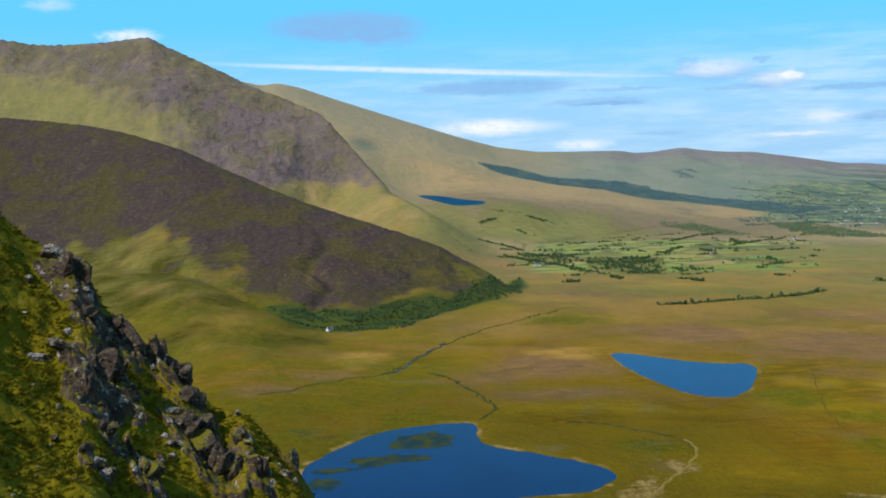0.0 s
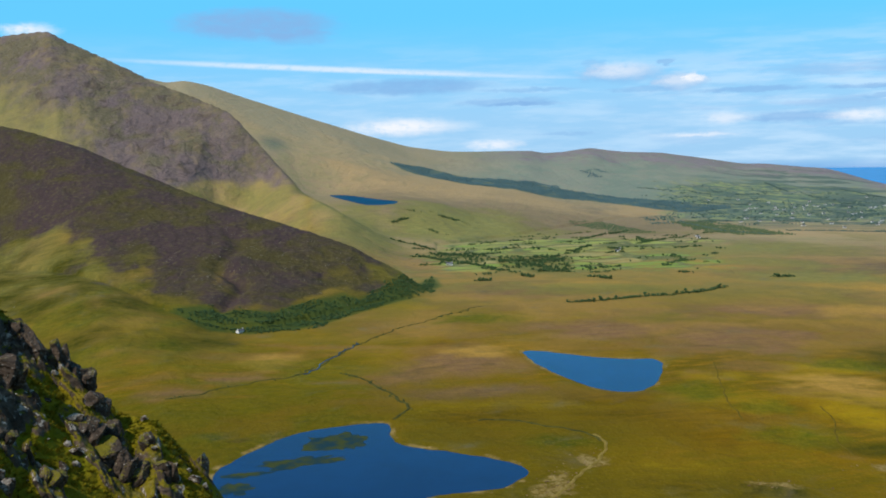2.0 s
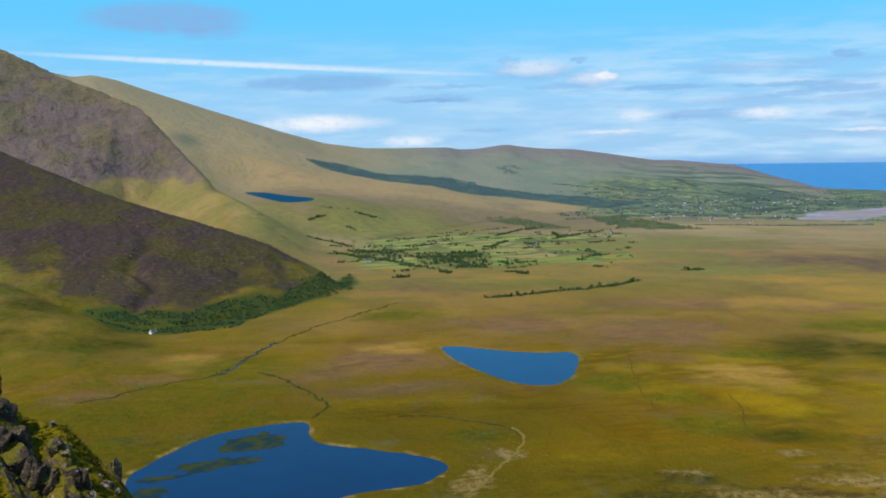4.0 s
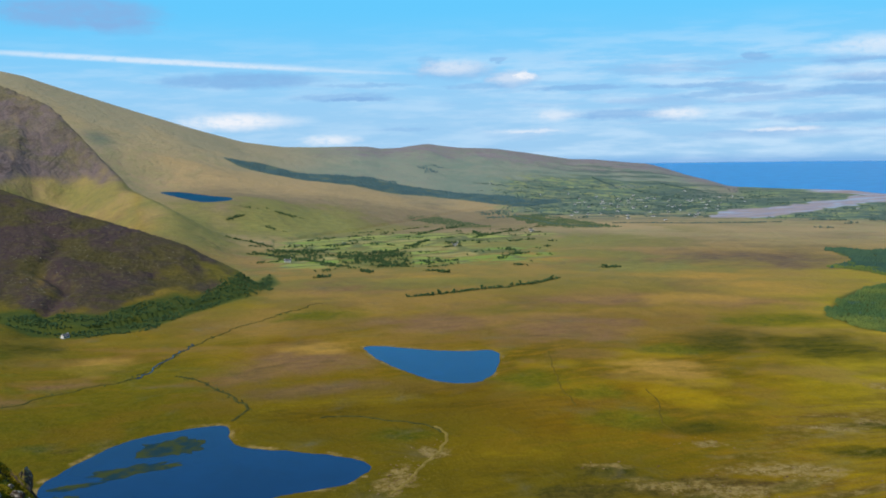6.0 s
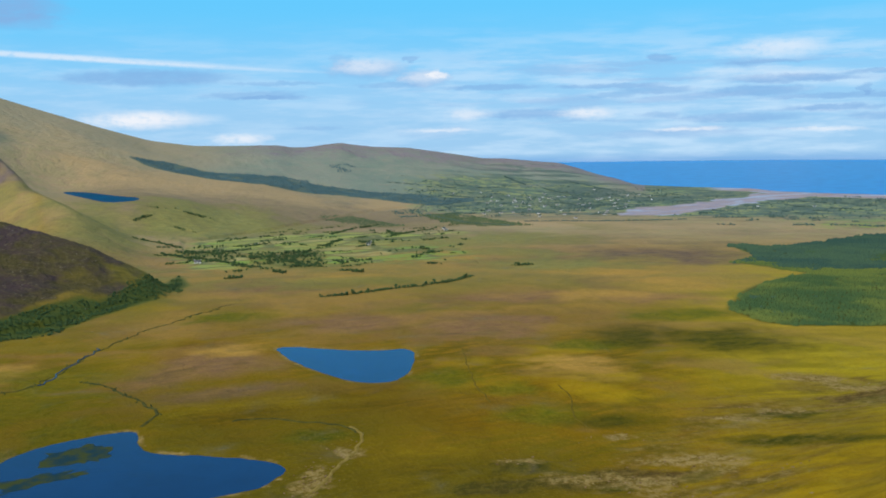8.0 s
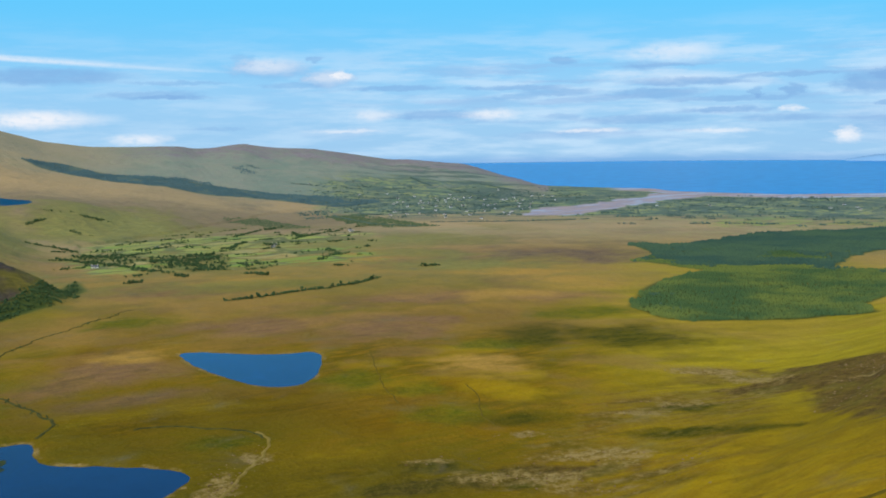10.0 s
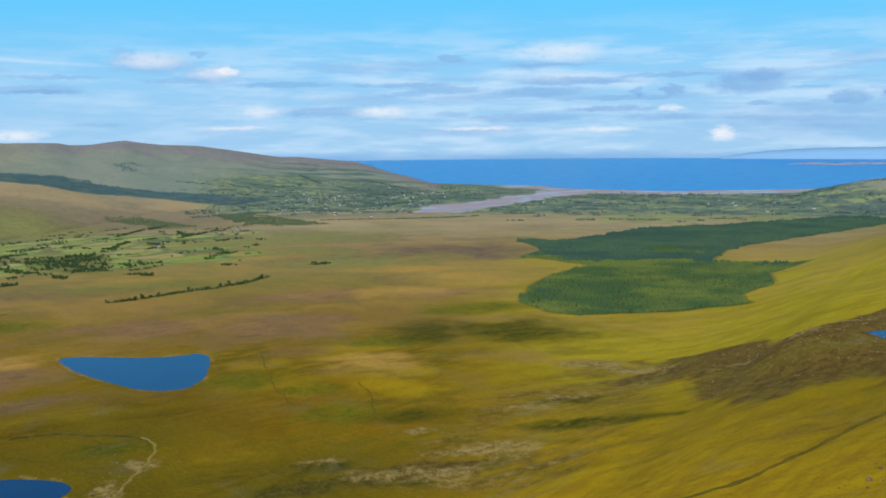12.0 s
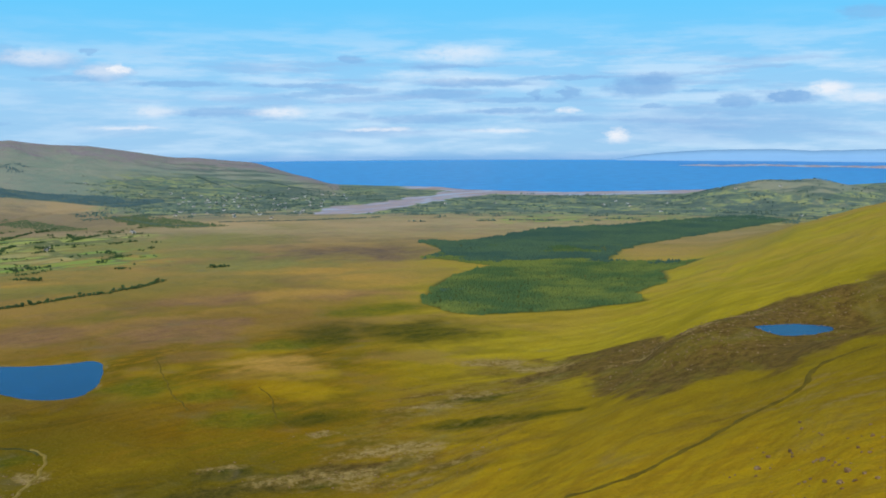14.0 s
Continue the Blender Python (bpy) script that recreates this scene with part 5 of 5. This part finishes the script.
    for a, b in zip(rings, rings[1:]):
        for i in range(len(a)):
            j = (i + 1) % len(a)
            bm.faces.new((a[i], b[i], b[j], a[j]))
    bmesh.ops.recalc_face_normals(bm, faces=bm.faces)
    ob = new("water_weed", mesh("water_weed", bm, WEED, True))
    return tagged(ob, "olive green mat of water weed on the lake", "water weed", kind="stuff")


for outline in WEEDS:
    weed_bed(outline)

# ---- woods, scrub and hedges ----
RNG = np.random.RandomState(17)
SPRUCES, BUSHES = spruce_shape(), bush_shape()
x, y = in_outline(FOREST, 2.9, RNG, 0.62)
ride = np.abs(wave(x / 130, y / 130, 141)) > 0.012
x, y = x[ride], y[ride]
far = np.hypot(x, y)
# Picks the farther trees that take the cloud-shadow colour.
clouded = far + 330 * fractal(np.arctan2(x, y) * 6, np.log(far) * 5, 4, 0.6, 142) + RNG.normal(0, 18, len(x)) > 1150
rim = inside(x, y, np.array([spot(q, d) for q, d in FOREST])) < 9
tall = RNG.uniform(2.6, 4.6, len(x)) * np.where(rim, 1.35, 1.0)
merged("plantation", *SPRUCES, on_ground(x[~clouded], y[~clouded], tall[~clouded], RNG), SPRUCE, "dense green young conifer plantation on the valley floor", "forest", squat=0.42)
merged("shaded_plantation", *SPRUCES, on_ground(x[clouded], y[clouded], 1.15 * tall[clouded], RNG), SHADED_SPRUCE, "dark blue-green older conifers beyond the young plantation", "forest", squat=0.55)
for name, outline, step, size in (("hillside_plantation", STRIP, 4.6, 4.4), ("low_copse", COPSE_FAR, 4.5, 2.6), ("low_copse", COPSE_WEST, 4.5, 3.2), ("far_copse", COPSE_RIDGE, 6.0, 4.0), ("far_copse", COPSE_TOP, 7.0, 4.0)):
    x, y = in_outline(outline, step, RNG)
    clump = fractal(x / 60, y / 60, 3, 0.5, 145) > (-0.22 if "low" not in name else -0.6)
    x, y = x[clump], y[clump]
    merged(name, *SPRUCES, on_ground(x, y, RNG.uniform(0.6, 1.2, len(x)) * size, RNG), HAZED_SPRUCE if "low" not in name else COPSE_LEAF, "dark blue-green strip of conifers on the far hillside" if "low" not in name else "low olive green copse above the farm fields", "forest", squat=0.8)
x, y = in_outline(SCRUB, 2.0, RNG, 1.0, 0.85)
clump = fractal(x / 26, y / 14, 3, 0.5, 144) > -0.25
x, y = x[clump], y[clump]
merged("scrub", *BUSHES, on_ground(x, y, RNG.uniform(0.7, 2.3, len(x)), RNG, 0.4), LEAF, "thick dark scrub along the foot of the hill", "scrub")
for outline in (FARM_WOOD, FARM_GROVE):
    x, y = in_outline(outline, 4.0, RNG, 1.0, 0.9)
    clump = fractal(x / 34, y / 13, 3, 0.5, 143) > 0.12
    x, y = x[clump], y[clump]
    merged("farm_wood", *BUSHES, on_ground(x, y, RNG.uniform(1.4, 3.8, len(x)), RNG, 0.4), LEAF, "dark grove of low trees among small green fields", "wood")
rows, far_rows = [], []
for k, line in enumerate(HEDGES_NEAR + HEDGES_FAR):
    pts = np.array([spot(a, d) for a, d in line])
    for p, q in zip(pts, pts[1:]):
        count = int(np.linalg.norm(q - p) / 0.55) + 2
        t = RNG.uniform(0, 1, count)[:, None]
        x, y = (p + (q - p) * t + RNG.normal(0, 2.2, (count, 2))).T
        (rows if k < len(HEDGES_NEAR) else far_rows).append(on_ground(x, y, RNG.uniform(0.5, 1.0, count) ** 2 * 3.0, RNG, 0.3))
for k in range(84):
    a, d, span = RNG.uniform(3.0, 22), RNG.uniform(1090, 1780), RNG.uniform(0.4, 1.7)
    p, q = np.array(spot(a, d)), np.array(spot(a + span, d + RNG.uniform(-40, 50)))
    count = int(np.linalg.norm(q - p) / 1.1) + 2
    x, y = (p + (q - p) * RNG.uniform(0, 1, count)[:, None] + RNG.normal(0, 3.5, (count, 2))).T
    keep = fractal(x / 22, y / 22, 2, 0.5, 148) > -0.1
    rows.append(on_ground(x[keep], y[keep], RNG.uniform(0.8, 3.2, keep.sum()), RNG, 0.3))
rows_by_water = []
for line in (STREAM, BROOK):
    pts = np.array([spot(a, d) for a, d in line])
    for p, q in zip(pts, pts[1:]):
        count = int(np.linalg.norm(q - p) / 1.1) + 2
        x, y = (p + (q - p) * RNG.uniform(0, 1, count)[:, None] + RNG.normal(0, 1.9, (count, 2))).T
        keep = fractal(x / 14, y / 14, 2, 0.5, 146) > 0.05
        rows_by_water.append(on_ground(x[keep], y[keep], RNG.uniform(0.3, 1.1, keep.sum()), RNG, 0.1))
merged("rushes", *BUSHES, np.concatenate(rows_by_water), LEAF, "dark clumps of rushes along the moorland stream", "rushes")
merged("far_hedgerow", *BUSHES, np.concatenate(far_rows), HAZED_LEAF, "grey-green hedges across far fields by the estuary", "hedge")
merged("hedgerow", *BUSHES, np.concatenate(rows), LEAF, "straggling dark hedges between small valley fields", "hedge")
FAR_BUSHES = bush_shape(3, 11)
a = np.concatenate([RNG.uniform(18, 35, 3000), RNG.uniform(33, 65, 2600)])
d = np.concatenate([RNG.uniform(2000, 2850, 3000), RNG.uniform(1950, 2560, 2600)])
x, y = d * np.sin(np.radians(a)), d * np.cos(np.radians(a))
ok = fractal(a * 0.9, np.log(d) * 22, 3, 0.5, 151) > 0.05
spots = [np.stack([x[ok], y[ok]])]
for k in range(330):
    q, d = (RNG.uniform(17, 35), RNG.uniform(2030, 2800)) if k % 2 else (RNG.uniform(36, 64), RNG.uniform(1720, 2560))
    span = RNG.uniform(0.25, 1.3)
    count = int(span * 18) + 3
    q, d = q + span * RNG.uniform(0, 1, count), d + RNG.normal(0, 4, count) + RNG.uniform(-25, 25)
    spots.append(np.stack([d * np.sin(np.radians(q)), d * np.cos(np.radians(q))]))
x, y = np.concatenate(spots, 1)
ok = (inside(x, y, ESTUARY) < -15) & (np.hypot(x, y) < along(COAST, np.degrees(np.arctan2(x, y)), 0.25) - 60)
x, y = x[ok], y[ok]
merged("far_trees", *FAR_BUSHES, on_ground(x, y, RNG.uniform(1.4, 4.2, len(x)), RNG, 0.4), HAZED_LEAF, "scattered trees and hedges among far fields", "trees")


def tree(height, seed):
    """A wind-shaped broadleaf tree: trunk, limbs and a ragged crown."""
    rng = random.Random(seed)
    base = tagged(new("tree"), "dark green broadleaf tree beside a valley field", "tree", "trees of the valley farms")
    bm = bmesh.new()
    bmesh.ops.create_cone(bm, segments=7, radius1=0.05 * height, radius2=0.025 * height, depth=0.5 * height, matrix=Matrix.Translation((0, 0, 0.25 * height)))
    for i in range(4):
        a = i * 1.6 + rng.uniform(-0.3, 0.3)
        m = Matrix.Translation((0.1 * height * math.cos(a), 0.1 * height * math.sin(a), 0.52 * height)) @ Euler((0, 0.7, a)).to_matrix().to_4x4()
        bmesh.ops.create_cone(bm, segments=5, radius1=0.022 * height, radius2=0.008 * height, depth=0.3 * height, matrix=m)
    part("trunk", bm, BARK, base)
    bm = bmesh.new()
    for i in range(34):
        p = Vector((rng.gauss(0, 1), rng.gauss(0, 1), rng.gauss(0, 1))).normalized() * rng.uniform(0.35, 1.0)
        p = Vector((p.x * 0.36 * height, p.y * 0.36 * height, (0.64 + p.z * 0.3) * height))
        s = rng.uniform(0.07, 0.14) * height
        m = Matrix.Translation(p) @ Euler([rng.uniform(0, 3) for _ in range(3)]).to_matrix().to_4x4() @ Matrix.Diagonal((s, s, s * 0.7, 1))
        for w in bmesh.ops.create_icosphere(bm, subdivisions=1, radius=1, matrix=m)["verts"]:
            w.co += Vector([rng.uniform(-0.03, 0.03) * height for _ in range(3)])
    part("crown", bm, LEAF, base)
    return base


TREES = [tree(h, s) for h, s in ((4.2, 1), (5.0, 2), (3.5, 3))]
placed = 0
for line in HEDGES_NEAR:
    pts = np.array([spot(a, d) for a, d in line])
    for k in range(5):
        i = RNG.randint(len(pts) - 1)
        x, y = pts[i] + (pts[i + 1] - pts[i]) * RNG.uniform() + RNG.normal(0, 3, 2)
        at = pose(x, y, float(ground(np.array([x]), np.array([y]))[0]) - 0.1, 0, 0, RNG.uniform(0, 360))
        if placed < 3:
            TREES[placed].matrix_basis = at
        else:
            copy_thing(TREES[placed % 3], at)
        placed += 1


def box(bm, x0, x1, y0, y1, z0, z1):
    v = [bm.verts.new(p) for p in ((x0, y0, z0), (x1, y0, z0), (x1, y1, z0), (x0, y1, z0), (x0, y0, z1), (x1, y0, z1), (x1, y1, z1), (x0, y1, z1))]
    for f in ((0, 3, 2, 1), (4, 5, 6, 7), (0, 1, 5, 4), (1, 2, 6, 5), (2, 3, 7, 6), (3, 0, 4, 7)):
        bm.faces.new([v[i] for i in f])


def farmhouse():
    """A whitewashed cottage with gables, slate roof and chimneys."""
    base = tagged(new("farmhouse"), "small whitewashed farmhouse with a slate roof among fields", "house", "farmhouses of the valley")
    bm = bmesh.new()
    pts = [(-2.6, 0), (2.6, 0), (2.6, 3.2), (0, 5.4), (-2.6, 3.2)]
    a, b = ([bm.verts.new((x, y, z)) for y, z in pts] for x in (-5.5, 5.5))
    bm.faces.new(a[::-1])
    bm.faces.new(b)
    for i in range(5):
        j = (i + 1) % 5
        bm.faces.new((a[i], a[j], b[j], b[i]))
    part("wall", bm, LIME, base)
    bm = bmesh.new()
    for s in (-1, 1):
        v = [bm.verts.new((x, s * y, z)) for x, y, z in ((-5.8, 3.0, 2.95), (5.8, 3.0, 2.95), (5.8, 0, 5.55), (-5.8, 0, 5.55), (-5.8, 3.0, 3.15), (5.8, 3.0, 3.15), (5.8, 0, 5.75), (-5.8, 0, 5.75))]
        for f in ((0, 1, 2, 3), (4, 7, 6, 5), (0, 4, 5, 1), (1, 5, 6, 2), (3, 7, 4, 0)):
            bm.faces.new([v[i] for i in f])
    roof = part("roof", bm, SLATE, base)
    for x in (-5.0, 5.0):
        bm = bmesh.new()
        box(bm, x - 0.4, x + 0.4, -0.45, 0.45, 5.2, 6.6)
        part("chimney", bm, LIME, roof)
    bm = bmesh.new()
    box(bm, -0.5, 0.5, -2.68, -2.58, 0, 2.0)
    part("door", bm, PAINT, base, "red painted door")
    for x in (-3.4, -1.9, 1.9, 3.4):
        bm = bmesh.new()
        box(bm, x - 0.45, x + 0.45, -2.67, -2.59, 1.1, 2.2)
        part("window", bm, PANE, base)
    return base


first = farmhouse()
TOWN = [(RNG.uniform(23, 33.5), RNG.uniform(2040, 2560)) for _ in range(64)] + [(RNG.uniform(36, 62), RNG.uniform(2020, 2380)) for _ in range(14)]
TOWN = [(a, d) for a, d in TOWN if inside(np.array([spot(a, d)[0]]), np.array([spot(a, d)[1]]), ESTUARY)[0] < -25]
for i, (a, d) in enumerate(HOUSES + TOWN):
    x, y = spot(a, d)
    at = pose(x, y, float(ground(np.array([x]), np.array([y]))[0]) - 0.15, 0, 0, -a + RNG.uniform(-50, 50)) @ Matrix.Scale(0.75, 4)
    if i:
        copy_thing(first, at)
    else:
        first.matrix_basis = at

# ---- rocks of the near slope ----
PALE_BLOCKS = [
    (-22.67, 32.4, 0.43, 0.31), (-24.05, 28.0, 0.39, 0.16), (-22.83, 27.7, 0.35, 0.14), (-20.19, 30.4, 0.18, 0.31),
    (-16.9, 28.1, 0.27, 0.16), (-16.17, 28.1, 0.25, 0.19), (-21.38, 23.4, 0.19, 0.15), (-20.88, 23.3, 0.21, 0.21),
    (-18.45, 25.5, 0.26, 0.17), (-22.34, 29.2, 0.15, 0.15), (-22.03, 27.0, 0.14, 0.12), (-23.12, 25.7, 0.21, 0.1),
    (-16.16, 30.6, 0.27, 0.2), (-10.42, 27.1, 0.18, 0.13), (-22.36, 30.7, 0.18, 0.11), (-13.09, 29.6, 0.09, 0.16),
]
STONES = [
    (-17.45, 26.9, 0.11, 0.11), (-16.99, 26.7, 0.16, 0.1), (-17.87, 25.9, 0.12, 0.16), (-17.05, 26.3, 0.15, 0.09),
    (-21.21, 31.0, 0.14, 0.09), (-21.85, 30.4, 0.11, 0.08), (-24.22, 31.1, 0.1, 0.14), (-18.34, 28.6, 0.09, 0.08),
    (-23.53, 24.2, 0.14, 0.08), (-12.62, 27.4, 0.08, 0.08), (-10.7, 27.5, 0.08, 0.07), (-11.51, 27.4, 0.08, 0.08),
    (-19.17, 25.5, 0.07, 0.09), (-14.88, 28.6, 0.17, 0.13), (-21.92, 24.5, 0.09, 0.07), (-24.53, 29.3, 0.09, 0.06),
    (-9.82, 27.1, 0.08, 0.1), (-15.24, 30.3, 0.1, 0.11), (-17.86, 30.2, 0.1, 0.1),
]
HEADLAND = [(49.9, -2.28), (51.2, -2.02), (54.1, -1.78), (56.4, -1.70), (59.2, -1.66), (61.0, -1.76), (64.7, -1.63)]
HILL_ROCKS = (-6.5, 960, 4.5, 75)
BOULDERS = [(62.3, 276), (63.0, 271), (63.7, 262), (64.2, 278), (64.8, 273), (62.5, 259), (63.3, 255), (64.1, 254), (64.6, 258), (65.3, 254), (60.5, 291), (59.3, 291), (64.9, 287), (61.1, 308), (57.1, 279), (58.7, 283)]


def rock_shape(wide, tall, deep, seed, rounds=2, slabs=1):
    """Angular blocks split along joints: hulls cut by planes, with bedding grooves and chipped corners."""
    rng = random.Random(seed)
    whole = bmesh.new()
    for k in range(slabs):
        bm = bmesh.new()
        shift = Vector(((k - (slabs - 1) / 2) * 1.25 * wide / slabs, rng.uniform(-0.25, 0.15) * deep, rng.uniform(-0.25, 0.2) * tall)) if slabs > 1 else Vector()
        w = wide / slabs * 1.15 if slabs > 1 else wide
        for _ in range(22):
            p = Vector([rng.uniform(-1, 1) for _ in range(3)])
            p /= max(abs(v) for v in p) ** 0.85
            bm.verts.new((p.x * w, p.y * deep, p.z * tall))
        got = bmesh.ops.convex_hull(bm, input=bm.verts)
        bmesh.ops.delete(bm, geom=[g for g in got["geom_interior"] if isinstance(g, bmesh.types.BMVert)], context="VERTS")
        size = (w + tall + deep) / 3
        for _ in range(6):
            way = Vector((rng.uniform(-1, 1), rng.uniform(-1, 0.2), rng.uniform(-0.4, 1))).normalized()
            reach = max(way.dot(v.co) for v in bm.verts)
            cut = bmesh.ops.bisect_plane(bm, geom=bm.verts[:] + bm.edges[:] + bm.faces[:], plane_co=way * reach * rng.uniform(0.66, 0.9), plane_no=way, clear_outer=True)
            edges = [g for g in cut["geom_cut"] if isinstance(g, bmesh.types.BMEdge)]
            if edges:
                bmesh.ops.contextual_create(bm, geom=edges)
        bmesh.ops.triangulate(bm, faces=bm.faces)
        for _ in range(rounds):
            bmesh.ops.subdivide_edges(bm, edges=bm.edges, cuts=1, use_grid_fill=True)
        tilt = Vector((0.35, 0.2, 1)).normalized()
        for v in bm.verts:
            q = v.co / size * 1.5 + Vector((seed * 3.1 + k, 0, 0))
            groove = abs(noise.noise(Vector((0, seed, tilt.dot(v.co) / size * 3.2)) + q * 0.25))
            v.co += v.co.normalized() * size * (0.06 * noise.noise(q * 1.6) + 0.06 * noise.noise(q * 4.1) + 0.045 * noise.noise(q * 9.0) - 0.3 * max(0, 0.16 - groove))
            v.co += shift
        me = bpy.data.meshes.new("slab")
        bm.to_mesh(me)
        bm.free()
        whole.from_mesh(me)
        bpy.data.meshes.remove(me)
    return whole


def set_rock(name, row, i, mat, label, category, group, sink=0.25, rounds=2, lean=20, slabs=1, size=1.15):
    a, d, wide, tall = row
    deep = 0.5 * min(wide, tall) + 0.22 * max(wide, tall)
    bm = rock_shape(wide * size, tall * size, deep, i * 1.37 + len(name), rounds, slabs)
    ob = new(name, mesh(name, bm, mat))
    x, y = spot(a, d + deep * sink)
    rng = random.Random(i + 50)
    z = EYE + (d - 0.1) * math.tan(radians(float(seen_height(a, d))))
    ob.matrix_basis = pose(x, y, z, rng.uniform(-lean, lean), (34 if wide >= tall else -16) + rng.uniform(-lean, lean), -a + rng.uniform(-25, 25))
    return tagged(ob, label, category, group)


def seen_height(a, d):
    return np.degrees(np.arctan2(slope_height(np.array([a]), np.array([d]))[0] - EYE, d))


for i, row in enumerate(OUTCROPS + LEDGES):
    set_rock("rock_outcrop", row, i, DARK_ROCK, "dark weathered sandstone block jutting from the mossy slope", "rock", "rock outcrops of the slope", 0.6, 3 if row[2] > 0.4 else 2, 12, 3 if row[2] > 0.5 else 2, 0.66)
for i, row in enumerate(PALE_BLOCKS):
    set_rock("boulder", row, i + 60, PALE_ROCK, "pale lichen-covered boulder on the mossy slope", "boulder", "pale boulders of the slope", 0.3)
for i, row in enumerate(STONES):
    set_rock("stone", row, i + 120, PALE_ROCK, "small pale stone lying in moss", "stone", "loose stones of the slope", 0.1, 1, 40)
for i, (a, d) in enumerate(BOULDERS):
    x, y = spot(a, d)
    size = random.Random(i).uniform(0.35, 0.85)
    ob = new("boulder", mesh("boulder", rock_shape(size * 1.3, size * 0.8, size, i + 300, 2), STONE_BROWN))
    ob.matrix_basis = pose(x, y, float(ground(np.array([x]), np.array([y]))[0]) + 0.3 * size, 0, 0, 40 * i)
    tagged(ob, "brown boulder half sunk in the grassy slope", "boulder", "boulders of the far slope")

# stones too many to count
v, f = arrays(rock_shape(0.5, 0.32, 0.45, 9, 1))
rows = []
for a, d, wide, deep in STONY + [(58.5, 545, 45, 16), (53.0, 545, 45, 14), (62.5, 560, 40, 22), (60.0, 500, 40, 20), (55.0, 480, 45, 40), (57.5, 535, 35, 8)] * 4 + [(63.4, 268, 16, 22), (61.0, 290, 20, 18)]:
    count = int(min(130, 18 + wide * deep / 16))
    t, q = RNG.normal(0, 0.6, (2, count))
    ang, far = a + np.degrees(t * wide / d), d + q * deep
    x, y = far * np.sin(np.radians(ang)), far * np.cos(np.radians(ang))
    rows.append(on_ground(x, y, RNG.uniform(0.4, 1.2, count) ** 1.8, RNG, 0.05))
merged("scattered_stones", v, f, np.concatenate(rows), STONE_BROWN, "brown and pale stones strewn over the grassy slopes", "stones")
count = 1000
a = RNG.normal(HILL_ROCKS[0], HILL_ROCKS[2], count)
d = RNG.normal(HILL_ROCKS[1], HILL_ROCKS[3], count)
x, y = d * np.sin(np.radians(a)), d * np.cos(np.radians(a))
keep = fractal(x / 25, y / 25, 3, 0.5, 147) > 0.05
merged("hill_stones", v, f, on_ground(x[keep], y[keep], RNG.uniform(0.5, 1.4, keep.sum()), RNG, 0.1), PALE_ROCK, "grey stones showing through the heather of the hill", "stones")
count = 160
a = RNG.uniform(-27, -8.5, count)
d = along(SLOPE_FAR, a, 1.0) - RNG.uniform(0.2, 14, count)
x, y = d * np.sin(np.radians(a)), d * np.cos(np.radians(a))
rows = np.stack([x, y, slope_height(a, d), RNG.uniform(0.03, 0.13, count), RNG.uniform(0, 6, count)], -1)
merged("gravel", v, f, rows, PALE_ROCK, "small pale stones scattered in the moss", "stones")

# cushions of moss between the rocks
count = 420
a = RNG.uniform(-27.5, -8.3, count)
d = along(SLOPE_FAR, a, 1.0) - RNG.uniform(0.0, 14.5, count)
keep = fractal(a * 0.7, d * 0.7, 3, 0.5, 163) > -0.1
a, d = a[keep], d[keep]
rows = np.stack([d * np.sin(np.radians(a)), d * np.cos(np.radians(a)), slope_height(a, d) - 0.08, RNG.uniform(0.08, 0.26, len(a)), RNG.uniform(0, 6, len(a))], -1)
merged("moss_cushions", *bush_shape(5, 21), rows, CUSHION, "rounded cushions of olive moss and heather on the slope", "moss", smooth=True, squat=0.5)

# tufts of grass
blades, tris = [], []
rng = random.Random(8)
for i in range(9):
    a, lean, h = i * 2.4, rng.uniform(0.25, 0.9), rng.uniform(0.55, 1.0)
    c, s = math.cos(a), math.sin(a)
    k = len(blades)
    blades += [(c * 0.1 - s * 0.11, s * 0.1 + c * 0.11, -0.15), (c * 0.1 + s * 0.11, s * 0.1 - c * 0.11, -0.15), (c * lean * 0.7 + s * 0.07, s * lean * 0.7 - c * 0.07, h * 0.55), (c * lean * 1.4, s * lean * 1.4, h * 0.5)]
    tris += [(k, k + 1, k + 2), (k, k + 2, k + 3)]
count = 11000
a = RNG.uniform(-28, -8, count)
d = along(SLOPE_FAR, a, 1.0) - RNG.uniform(-0.1, 14.5, count) ** 1.0
patch = fractal(d * np.sin(np.radians(a)) / 1.7, d * np.cos(np.radians(a)) / 1.7, 3, 0.5, 161)
keep = (patch > -0.25) & (crag_cover(a, d) < 0.4)
a, d = a[keep], d[keep]
rows = np.stack([d * np.sin(np.radians(a)), d * np.cos(np.radians(a)), slope_height(a, d), RNG.uniform(0.05, 0.15, len(a)), RNG.uniform(0, 6, len(a))], -1)
merged("grass_tufts", np.array(blades), np.array(tris), rows, BLADE, "tufts of yellow-green mountain grass and moss", "grass")

# the land across the bay, haze painted into its blue
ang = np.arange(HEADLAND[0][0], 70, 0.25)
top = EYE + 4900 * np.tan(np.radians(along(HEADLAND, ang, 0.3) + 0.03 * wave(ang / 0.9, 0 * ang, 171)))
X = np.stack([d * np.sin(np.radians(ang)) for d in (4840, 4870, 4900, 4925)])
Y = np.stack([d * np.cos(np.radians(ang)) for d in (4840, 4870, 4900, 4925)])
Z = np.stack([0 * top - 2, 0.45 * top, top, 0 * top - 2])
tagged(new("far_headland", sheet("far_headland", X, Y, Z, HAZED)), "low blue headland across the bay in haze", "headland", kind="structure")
